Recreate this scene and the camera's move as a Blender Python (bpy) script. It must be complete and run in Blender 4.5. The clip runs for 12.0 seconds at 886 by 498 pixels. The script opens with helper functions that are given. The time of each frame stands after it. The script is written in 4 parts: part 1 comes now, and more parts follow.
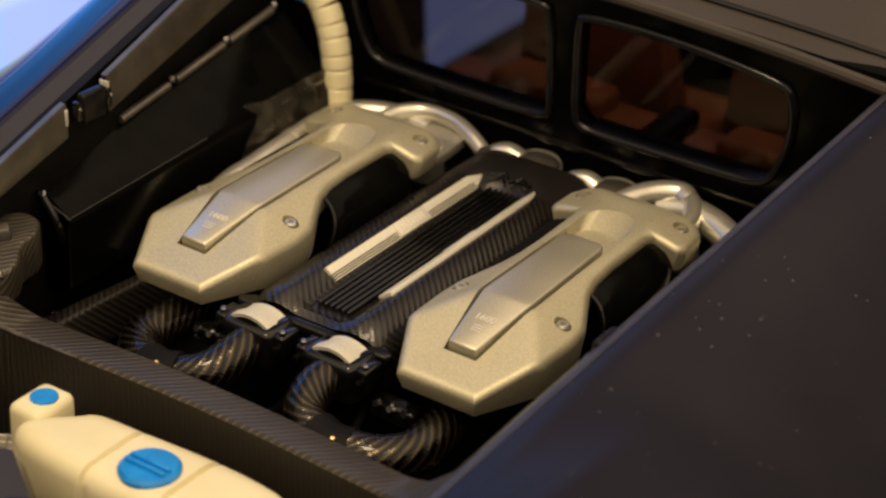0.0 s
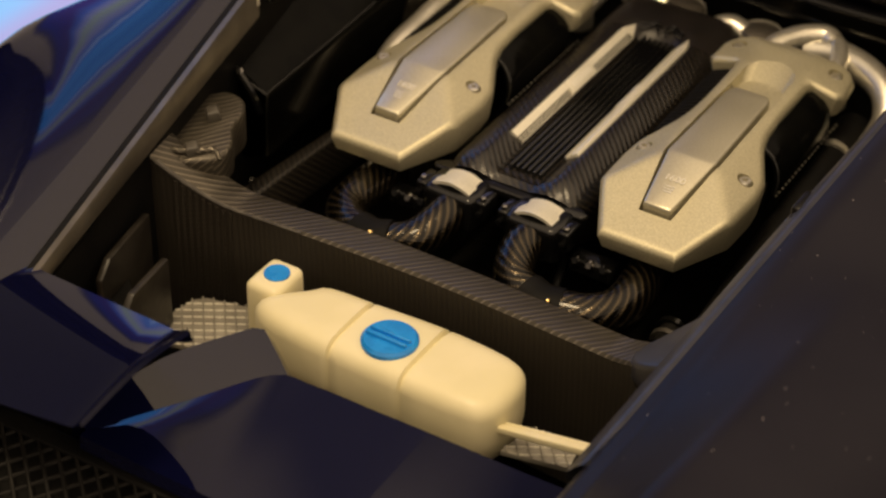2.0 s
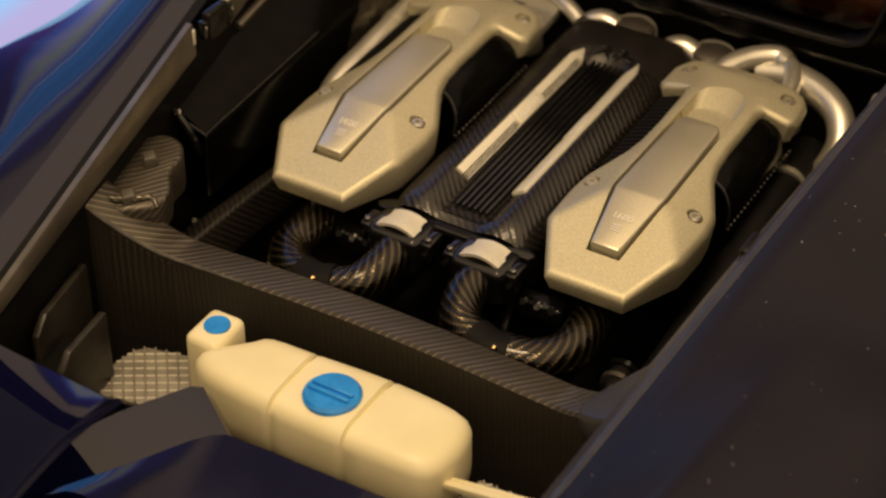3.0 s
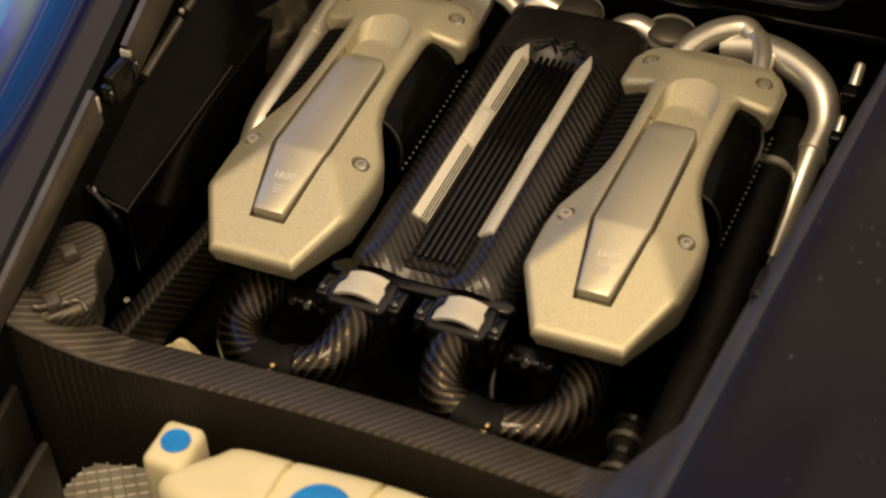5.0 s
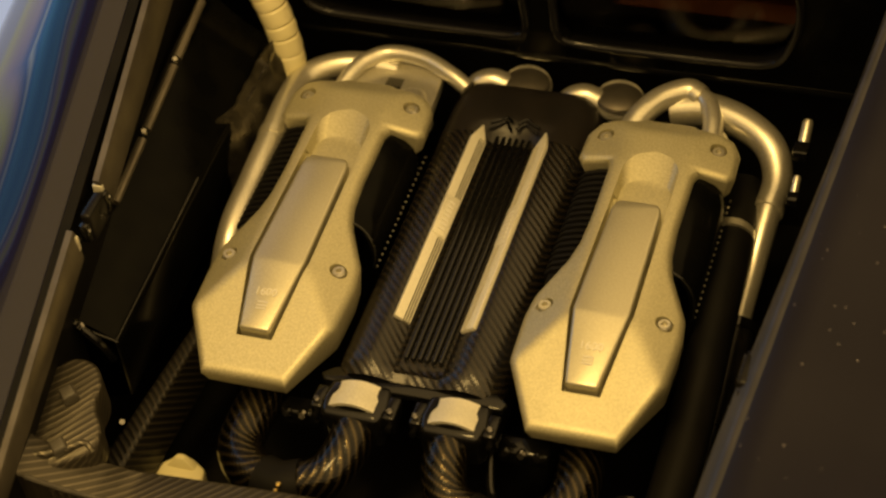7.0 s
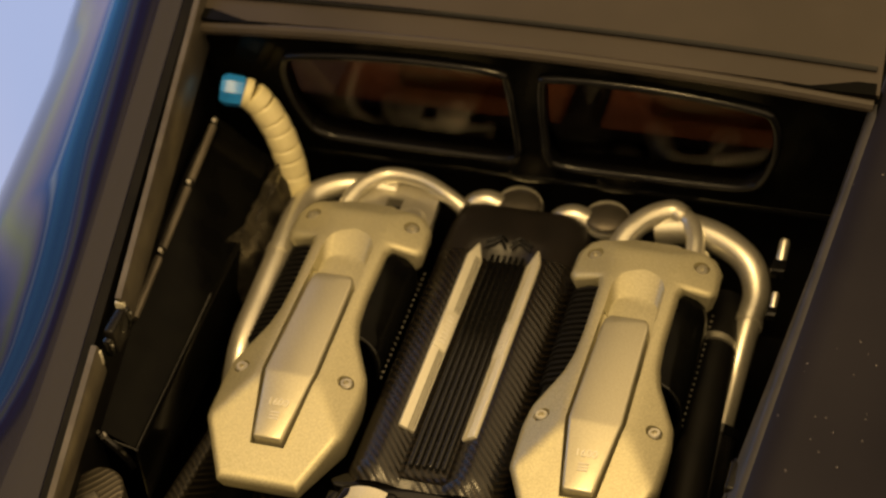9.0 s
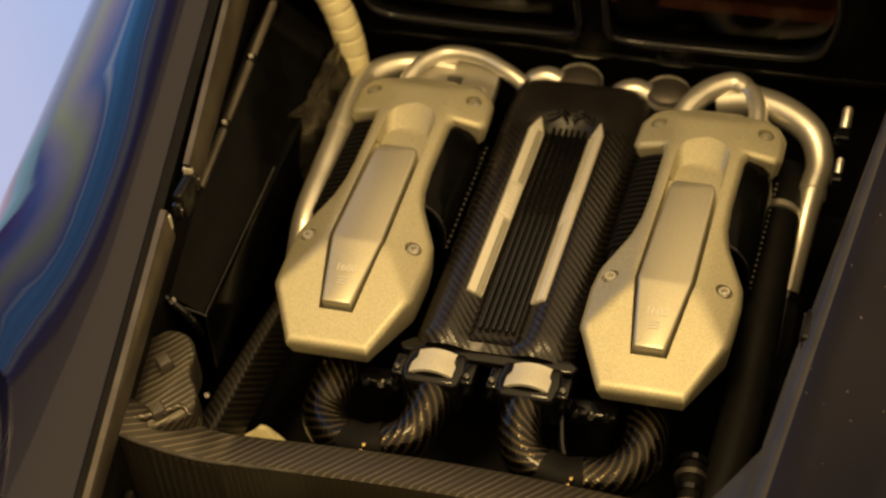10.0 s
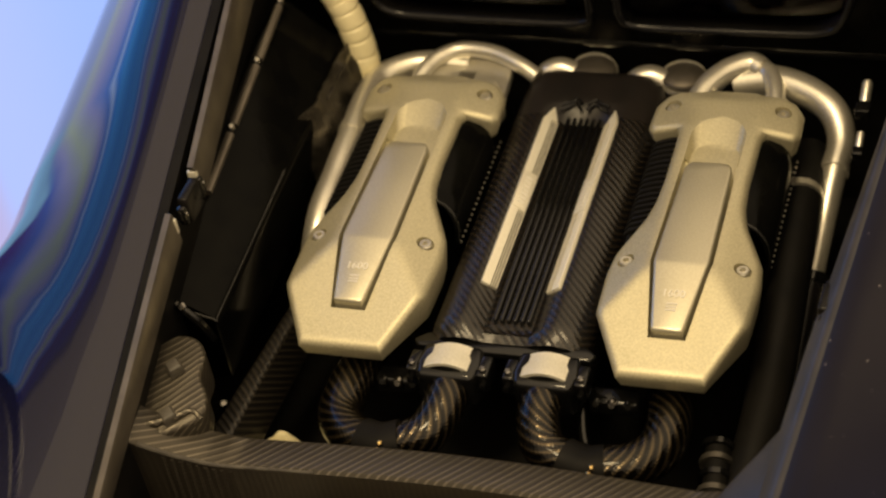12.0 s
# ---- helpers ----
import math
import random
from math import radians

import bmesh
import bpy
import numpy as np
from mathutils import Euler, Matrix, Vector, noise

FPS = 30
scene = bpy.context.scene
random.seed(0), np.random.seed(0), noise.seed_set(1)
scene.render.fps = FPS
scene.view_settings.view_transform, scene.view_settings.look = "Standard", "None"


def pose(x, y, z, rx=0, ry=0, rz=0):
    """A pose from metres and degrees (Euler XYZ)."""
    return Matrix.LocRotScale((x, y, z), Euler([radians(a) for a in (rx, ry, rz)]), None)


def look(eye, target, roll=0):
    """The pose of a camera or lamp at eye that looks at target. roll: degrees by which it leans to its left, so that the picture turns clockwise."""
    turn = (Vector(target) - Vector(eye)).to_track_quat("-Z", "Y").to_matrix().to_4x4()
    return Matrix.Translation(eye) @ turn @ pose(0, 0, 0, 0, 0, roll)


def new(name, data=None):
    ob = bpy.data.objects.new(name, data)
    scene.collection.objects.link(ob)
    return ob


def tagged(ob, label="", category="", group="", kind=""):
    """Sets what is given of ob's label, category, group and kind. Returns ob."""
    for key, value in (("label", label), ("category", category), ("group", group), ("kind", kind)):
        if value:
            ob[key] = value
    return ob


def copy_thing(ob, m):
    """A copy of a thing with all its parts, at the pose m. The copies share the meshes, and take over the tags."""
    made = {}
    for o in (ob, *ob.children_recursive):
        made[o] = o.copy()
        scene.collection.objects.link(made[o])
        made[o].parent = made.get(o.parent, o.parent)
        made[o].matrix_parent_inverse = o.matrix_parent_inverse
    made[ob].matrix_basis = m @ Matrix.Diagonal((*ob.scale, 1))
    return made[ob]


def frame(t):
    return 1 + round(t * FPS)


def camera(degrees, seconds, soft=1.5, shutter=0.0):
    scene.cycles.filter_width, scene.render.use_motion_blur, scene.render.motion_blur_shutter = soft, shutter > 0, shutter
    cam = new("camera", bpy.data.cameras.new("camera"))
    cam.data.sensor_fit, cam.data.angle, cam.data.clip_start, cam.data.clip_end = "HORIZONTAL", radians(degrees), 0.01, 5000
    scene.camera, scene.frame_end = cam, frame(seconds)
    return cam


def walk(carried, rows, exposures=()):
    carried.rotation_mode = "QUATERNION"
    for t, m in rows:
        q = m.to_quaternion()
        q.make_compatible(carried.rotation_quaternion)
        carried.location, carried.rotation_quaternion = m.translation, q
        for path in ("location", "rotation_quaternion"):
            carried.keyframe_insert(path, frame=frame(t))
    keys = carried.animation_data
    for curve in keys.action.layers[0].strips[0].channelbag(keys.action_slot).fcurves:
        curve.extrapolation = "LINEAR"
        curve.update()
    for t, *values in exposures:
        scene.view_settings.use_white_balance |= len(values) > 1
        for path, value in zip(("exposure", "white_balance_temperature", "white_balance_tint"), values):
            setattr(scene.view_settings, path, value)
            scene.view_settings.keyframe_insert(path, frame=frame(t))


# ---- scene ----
cam = camera(23.75, 12.0, soft=2.4)
PATH = [
    (0.0, look((0.09077, -0.12843, 0.08814), (0.00973, -0.00411, 0.00521), 2.54)),
    (0.5, look((0.08443, -0.13399, 0.09548), (0.00737, -0.01192, 0.00570), 2.48)),
    (1.0, look((0.07970, -0.13511, 0.09906), (0.00629, -0.01529, 0.00338), 2.11)),
    (1.5, look((0.07738, -0.14073, 0.10377), (0.00601, -0.02246, 0.00470), 1.71)),
    (2.0, look((0.07503, -0.14371, 0.10654), (0.00480, -0.02779, 0.00392), 0.93)),
    (2.5, look((0.07388, -0.14345, 0.10772), (0.00448, -0.02858, 0.00339), 0.30)),
    (3.0, look((0.07445, -0.13459, 0.11032), (0.00590, -0.02039, 0.00469), -0.33)),
    (3.5, look((0.07389, -0.12544, 0.11084), (0.00609, -0.01126, 0.00470), -1.37)),
    (5.3, look((0.05372, -0.10762, 0.11421), (-0.00121, 0.00118, -0.00431), -6.55)),
    (5.5, look((0.05250, -0.10375, 0.11568), (-0.00125, 0.00492, -0.00349), -7.16)),
    (6.0, look((0.05061, -0.10155, 0.11896), (-0.00088, 0.00541, -0.00273), -8.68)),
    (6.5, look((0.05024, -0.09990, 0.12346), (0.00005, 0.00674, 0.00095), -9.41)),
    (7.0, look((0.04921, -0.10740, 0.12786), (0.00098, -0.00036, 0.00491), -9.11)),
    (7.5, look((0.05197, -0.10756, 0.13171), (0.00515, 0.00048, 0.00909), -8.73)),
    (7.7, look((0.05234, -0.10809, 0.13437), (0.00583, 0.00123, 0.01276), -8.52)),
    (9.3, look((0.04726, -0.11645, 0.13750), (0.00155, -0.00277, 0.01965), -7.54)),
    (9.5, look((0.04677, -0.11784, 0.13484), (0.00089, -0.00443, 0.01681), -7.74)),
    (10.0, look((0.04419, -0.12388, 0.13048), (-0.00166, -0.01112, 0.01182), -8.05)),
    (10.5, look((0.04332, -0.12613, 0.12797), (-0.00223, -0.01372, 0.00885), -8.35)),
    (11.0, look((0.04133, -0.12756, 0.12487), (-0.00563, -0.01459, 0.00683), -9.35)),
    (11.5, look((0.04261, -0.12770, 0.12346), (-0.00761, -0.01393, 0.00756), -11.05)),
    (12.0, look((0.04994, -0.12318, 0.12325), (-0.00308, -0.00939, 0.00860), -12.60)),
]
cam.data.dof.use_dof, cam.data.dof.focus_distance, cam.data.dof.aperture_fstop = True, 0.178, 42
LOOK = [(0.0, 0.12, 6350, 6), (1.2, 0.08, 6350, 6), (2.4, -0.05, 6900, 7), (3.7, 0.0, 7300, 9), (5.5, 0.02, 6350, 4), (6.0, -0.14, 9400, -2), (6.4, -0.2, 14500, -5), (7.7, -0.2, 14500, -5), (9.3, -0.06, 9200, 0), (11.0, 0.0, 9900, -1), (12.0, 0.1, 6850, 1)]
walk(cam, PATH, exposures=LOOK)

# ---------------------------------------------------------------- world and light
world = bpy.data.worlds.new("dim_room")
scene.world = world
world.use_nodes = True
wn, wl = world.node_tree.nodes, world.node_tree.links
bg = wn["Background"]
# the lit part of the room lies above and to one side, the other side is dim
tc, dot, ramp = wn.new("ShaderNodeTexCoord"), wn.new("ShaderNodeVectorMath"), wn.new("ShaderNodeValToRGB")
dot.operation = "DOT_PRODUCT"
dot.inputs[1].default_value = Vector((0.30, -0.15, 0.94)).normalized()
wl.new(tc.outputs["Generated"], dot.inputs[0])
wl.new(dot.outputs["Value"], ramp.inputs["Fac"])
for i, (pos, k, g, b) in enumerate(((0.0, 0.12, 0.8, 0.65), (0.97, 1.7, 0.74, 0.49), (0.38, 0.12, 0.80, 0.66), (0.60, 1.2, 0.75, 0.54))):
    e = ramp.color_ramp.elements[i] if i < 2 else ramp.color_ramp.elements.new(pos)
    e.position, e.color = pos, (k, g * k, b * k, 1)
wl.new(ramp.outputs["Color"], bg.inputs[0])
bg.inputs[1].default_value = 0.88


def lamp(name, at, aim, size, watts, colour, label):
    d = bpy.data.lights.new(name, "AREA")
    d.shape, d.size, d.energy, d.color = "DISK", size, watts, colour
    ob = new(name, d)
    ob.matrix_world = look(at, aim)
    return tagged(ob, label, "lamp")


lamp("desk_lamp", (-0.02, -0.17, 0.57), (0, 0, 0), 0.13, 1.6, (1.0, 0.75, 0.46), "warm desk lamp shining on the model car")

# ---------------------------------------------------------------- materials


def mat(name):
    m = bpy.data.materials.new(name)
    m.use_nodes = True
    return m, m.node_tree.nodes, m.node_tree.links, m.node_tree.nodes["Principled BSDF"]


def setp(p, **kw):
    names = {"col": "Base Color", "rough": "Roughness", "metal": "Metallic", "coat": "Coat Weight", "coatr": "Coat Roughness",
             "spec": "Specular IOR Level", "sss": "Subsurface Weight", "trans": "Transmission Weight", "ior": "IOR", "emit": "Emission Strength", "ecol": "Emission Color"}
    for k, v in kw.items():
        p.inputs[names[k]].default_value = (*v, 1) if isinstance(v, tuple) else v


def mixed(n, l, a, b, scale, lo=0.4, hi=0.6, detail=3.0, coords="Object"):
    """A colour output that wanders between a and b in noise of that scale (per metre)."""
    tc = n.new("ShaderNodeTexCoord")
    no = n.new("ShaderNodeTexNoise")
    no.inputs["Scale"].default_value, no.inputs["Detail"].default_value = scale, detail
    l.new(tc.outputs[coords], no.inputs["Vector"])
    r = n.new("ShaderNodeValToRGB")
    r.color_ramp.elements[0].position, r.color_ramp.elements[1].position = lo, hi
    r.color_ramp.elements[0].color, r.color_ramp.elements[1].color = (*a, 1), (*b, 1)
    l.new(no.outputs["Fac"], r.inputs["Fac"])
    return r.outputs["Color"]


def bumped(n, l, p, scale, strength, dist=0.0001, detail=2.0):
    tc = n.new("ShaderNodeTexCoord")
    no = n.new("ShaderNodeTexNoise")
    no.inputs["Scale"].default_value, no.inputs["Detail"].default_value = scale, detail
    l.new(tc.outputs["Object"], no.inputs["Vector"])
    b = n.new("ShaderNodeBump")
    b.inputs["Strength"].default_value, b.inputs["Distance"].default_value = strength, dist
    l.new(no.outputs["Fac"], b.inputs["Height"])
    l.new(b.outputs["Normal"], p.inputs["Normal"])


def plain(name, a, b, scale, rough, metal=0.0, bump=0.0, bscale=4000, **kw):
    m, n, l, p = mat(name)
    l.new(mixed(n, l, a, b, scale), p.inputs["Base Color"])
    setp(p, rough=rough, metal=metal, **kw)
    rr = mixed(n, l, (rough * 0.9,) * 3, (min(1, rough * 1.12),) * 3, scale * 0.6)
    l.new(rr, p.inputs["Roughness"])
    if bump:
        bumped(n, l, p, bscale, bump)
    return m


def carbon_mat(name, light, dark, pitch, rough=0.3, coat=0.5, lo=0.4, hi=0.75, bump=0.5, lines=False, metal=0.1, lean=1):
    """Twill weave on the UV map, whose unit is one millimetre."""
    m, n, l, p = mat(name)
    uv = n.new("ShaderNodeUVMap")
    uv.uv_map = "mm"
    sep = n.new("ShaderNodeSeparateXYZ")
    l.new(uv.outputs["UV"], sep.inputs[0])

    def math(op, a, b=None):
        k = n.new("ShaderNodeMath")
        k.operation = op
        for s, v in zip(k.inputs, (a, b)):
            if v is None:
                continue
            if isinstance(v, (int, float)):
                s.default_value = v
            else:
                l.new(v, s)
        return k.outputs[0]

    u, v = sep.outputs[0], sep.outputs[1]
    d1 = math("MULTIPLY", u if lines else math("ADD" if lean > 0 else "SUBTRACT", u, v), 1 / pitch)
    stripe = math("PINGPONG", d1, 0.5)
    cross = math("PINGPONG", math("MULTIPLY", math("SUBTRACT", u, v), 2.2 / pitch), 0.5)
    thread = math("ADD", math("MULTIPLY", stripe, 1.7), math("MULTIPLY", cross, 0.35))
    r = n.new("ShaderNodeValToRGB")
    r.color_ramp.elements[0].position, r.color_ramp.elements[1].position = lo, hi
    r.color_ramp.elements[0].color, r.color_ramp.elements[1].color = (*dark, 1), (*light, 1)
    l.new(thread, r.inputs["Fac"])
    l.new(r.outputs["Color"], p.inputs["Base Color"])
    b = n.new("ShaderNodeBump")
    b.inputs["Strength"].default_value, b.inputs["Distance"].default_value = bump, 0.0001
    l.new(thread, b.inputs["Height"])
    l.new(b.outputs["Normal"], p.inputs["Normal"])
    setp(p, rough=rough, metal=metal, coat=coat, coatr=0.1)
    return m




def flake_mat(name, a, b, rough, metal=0.8):
    """Silver paint: fine bright flakes over an even coat."""
    m, n, l, p = mat(name)
    l.new(mixed(n, l, a, b, 6500, 0.35, 0.70, 2.0), p.inputs["Base Color"])
    l.new(mixed(n, l, (rough * 0.92,) * 3, (rough * 1.06,) * 3, 250), p.inputs["Roughness"])
    bumped(n, l, p, 5500, 0.14, 0.00005, 1.0)
    setp(p, metal=metal, coat=0.15, coatr=0.3)
    return m


SILVER = flake_mat("silver_paint", (0.45, 0.415, 0.285), (0.585, 0.545, 0.385), 0.49, 0.65)
BADGE = flake_mat("satin_badge_paint", (0.54, 0.505, 0.38), (0.63, 0.60, 0.47), 0.33, 0.75)
STEEL = flake_mat("cast_aluminium", (0.60, 0.575, 0.49), (0.72, 0.69, 0.60), 0.34)
STRIP = flake_mat("brushed_trim", (0.62, 0.595, 0.50), (0.74, 0.715, 0.61), 0.5, 0.35)
LETTER = flake_mat("pale_lettering", (0.74, 0.72, 0.66), (0.80, 0.78, 0.72), 0.5, 0.4)
BLACK = plain("black_plastic", (0.005, 0.005, 0.005), (0.009, 0.008, 0.008), 300, 0.28, 0.0, 0.08, 1500, spec=0.2)
MATT = plain("matt_black_plastic", (0.004, 0.004, 0.004), (0.007, 0.0065, 0.006), 200, 0.5, 0.0, 0.15, 1500, spec=0.1)
SHELL = plain("shiny_black_shell", (0.002, 0.002, 0.002), (0.0035, 0.0035, 0.003), 250, 0.16, 0.0, 0.12, 600, spec=0.06)
BEAD = plain("glossy_bead", (0.003, 0.003, 0.003), (0.006, 0.006, 0.005), 900, 0.14, 0.0, 0.3, 1200)
GLOSS = plain("gloss_black", (0.003, 0.003, 0.003), (0.005, 0.005, 0.005), 300, 0.1, 0.0, 0.08, 900, spec=0.45)
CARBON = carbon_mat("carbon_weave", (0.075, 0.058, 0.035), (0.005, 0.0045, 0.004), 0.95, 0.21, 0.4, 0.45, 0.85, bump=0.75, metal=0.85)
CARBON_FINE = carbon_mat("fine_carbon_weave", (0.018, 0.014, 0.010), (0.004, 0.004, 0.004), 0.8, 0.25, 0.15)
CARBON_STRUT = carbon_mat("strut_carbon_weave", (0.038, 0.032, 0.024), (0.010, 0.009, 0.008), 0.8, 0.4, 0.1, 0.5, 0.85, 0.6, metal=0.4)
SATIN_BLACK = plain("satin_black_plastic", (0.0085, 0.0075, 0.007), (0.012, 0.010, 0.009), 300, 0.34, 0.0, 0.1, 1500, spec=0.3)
# one carbon in two tones: paler for the lit top, darker for shaded faces
CARBON_BEAM = carbon_mat("lit_top_carbon_weave", (0.19, 0.167, 0.132), (0.058, 0.051, 0.040), 0.80, 0.36, 0.0, 0.66, 0.95, 0.35, metal=0.6, lean=-1)
CARBON_FACE = carbon_mat("shaded_lined_carbon", (0.034, 0.029, 0.022), (0.026, 0.022, 0.017), 0.55, 0.45, 0.0, 0.5, 0.8, 0.25, True, 0.2)
CREAM = plain("cream_plastic", (0.72, 0.655, 0.41), (0.77, 0.70, 0.46), 150, 0.38, 0.0, 0.06, 700, sss=0.0)
CAPBLUE = plain("blue_cap_paint", (0.008, 0.21, 0.66), (0.012, 0.26, 0.76), 700, 0.3, 0.0, 0.1, 1800)
LEATHER = plain("brown_leather", (0.30, 0.11, 0.05), (0.38, 0.15, 0.07), 200, 0.5, 0.0, 0.2, 900)
TABLE = plain("wooden_desk", (0.24, 0.15, 0.085), (0.34, 0.22, 0.13), 12, 0.5, 0.0, 0.1, 200)


def paint_mat():
    m, n, l, p = mat("dark_blue_paint")
    l.new(mixed(n, l, (0.0016, 0.002, 0.014), (0.0026, 0.0032, 0.021), 9000, 0.45, 0.55), p.inputs["Base Color"])
    setp(p, rough=0.5, metal=0.0, spec=0.0, coat=1.0, coatr=0.02)
    return m


PAINT = paint_mat()
RIM = plain("satin_dark_trim", (0.13, 0.116, 0.098), (0.165, 0.148, 0.125), 300, 0.38, 0.75, 0.08, 1500)
FRAME = plain("rubber_frame", (0.005, 0.005, 0.006), (0.008, 0.008, 0.009), 300, 0.16, 0.0, spec=0.3)
CRINKLE = plain("crinkled_dark_foil", (0.02, 0.018, 0.015), (0.08, 0.072, 0.058), 350, 0.3, 0.7, 0.5, 900, spec=0.3)
GLINT = plain("polished_black_metal", (0.22, 0.21, 0.20), (0.28, 0.27, 0.25), 600, 0.2, 1.0)
LEAF = plain("worn_black_sheet", (0.014, 0.012, 0.010), (0.024, 0.021, 0.017), 400, 0.36, 0.0, 0.2, 1200, spec=0.35)
NUT = plain("worn_grey_plastic", (0.045, 0.04, 0.034), (0.075, 0.068, 0.056), 900, 0.4, 0.0, 0.3, 1500)
WIRE = plain("dark_wire", (0.012, 0.011, 0.010), (0.02, 0.018, 0.016), 600, 0.5, 0.5)
BRASS = plain("brass_screw", (0.62, 0.44, 0.18), (0.70, 0.50, 0.22), 800, 0.25, 1.0)
GREY = plain("dull_grey_metal", (0.10, 0.092, 0.08), (0.15, 0.14, 0.12), 600, 0.4, 0.8)


def dusty_mat():
    """Dark satin paint with a bloom and scattered dust specks."""
    m, n, l, p = mat("satin_blue_paint")
    base = mixed(n, l, (0.010, 0.0095, 0.016), (0.015, 0.014, 0.021), 60, 0.35, 0.7)
    tc, vo = n.new("ShaderNodeTexCoord"), n.new("ShaderNodeTexVoronoi")
    vo.inputs["Scale"].default_value = 1300
    l.new(tc.outputs["Object"], vo.inputs["Vector"])
    sp = n.new("ShaderNodeSeparateXYZ")
    l.new(vo.outputs["Color"], sp.inputs[0])
    size, near = n.new("ShaderNodeMath"), n.new("ShaderNodeMath")
    size.operation, size.inputs[1].default_value, size.inputs[2].default_value = "MULTIPLY_ADD", 0.22, -0.13
    l.new(sp.outputs[0], size.inputs[0])
    near.operation = "LESS_THAN"
    l.new(vo.outputs["Distance"], near.inputs[0])
    l.new(size.outputs[0], near.inputs[1])
    mx = n.new("ShaderNodeMix")
    mx.data_type = "RGBA"
    l.new(near.outputs[0], mx.inputs["Factor"])
    l.new(base, mx.inputs["A"])
    mx.inputs["B"].default_value = (0.26, 0.24, 0.25, 1)
    l.new(mx.outputs["Result"], p.inputs["Base Color"])
    setp(p, rough=0.38, metal=0.0, spec=0.10, coat=0.0)
    return m


SATIN = dusty_mat()
# brown base holds the warm light mirrored by the roof, put into the colour
ROOF = plain("roof_paint_with_warm_sheen", (0.042, 0.035, 0.030), (0.052, 0.043, 0.037), 60, 0.35, 0.0, 0.03, 900, spec=0.3)
# grey for the beam's end plate; on the lip it paints the edge highlight
LIP = plain("grey_plate_and_lit_lip", (0.026, 0.026, 0.031), (0.036, 0.035, 0.040), 300, 0.35, 0.0, 0.05, 900)
GRILLE = plain("pressed_silver_mesh", (0.26, 0.24, 0.205), (0.34, 0.32, 0.27), 500, 0.5, 0.4, 0.3, 900)


def glass_mat():
    m, n, l, p = mat("tinted_glass")
    n.remove(p)
    g, t, mx = n.new("ShaderNodeBsdfGlossy"), n.new("ShaderNodeBsdfTransparent"), n.new("ShaderNodeMixShader")
    fr = n.new("ShaderNodeFresnel")
    fr.inputs[0].default_value = 1.22
    g.inputs["Roughness"].default_value = 0.03
    t.inputs["Color"].default_value = (0.32, 0.29, 0.28, 1)
    l.new(fr.outputs[0], mx.inputs[0])
    l.new(t.outputs[0], mx.inputs[1])
    l.new(g.outputs[0], mx.inputs[2])
    l.new(mx.outputs[0], n["Material Output"].inputs[0])
    return m


GLASS = glass_mat()


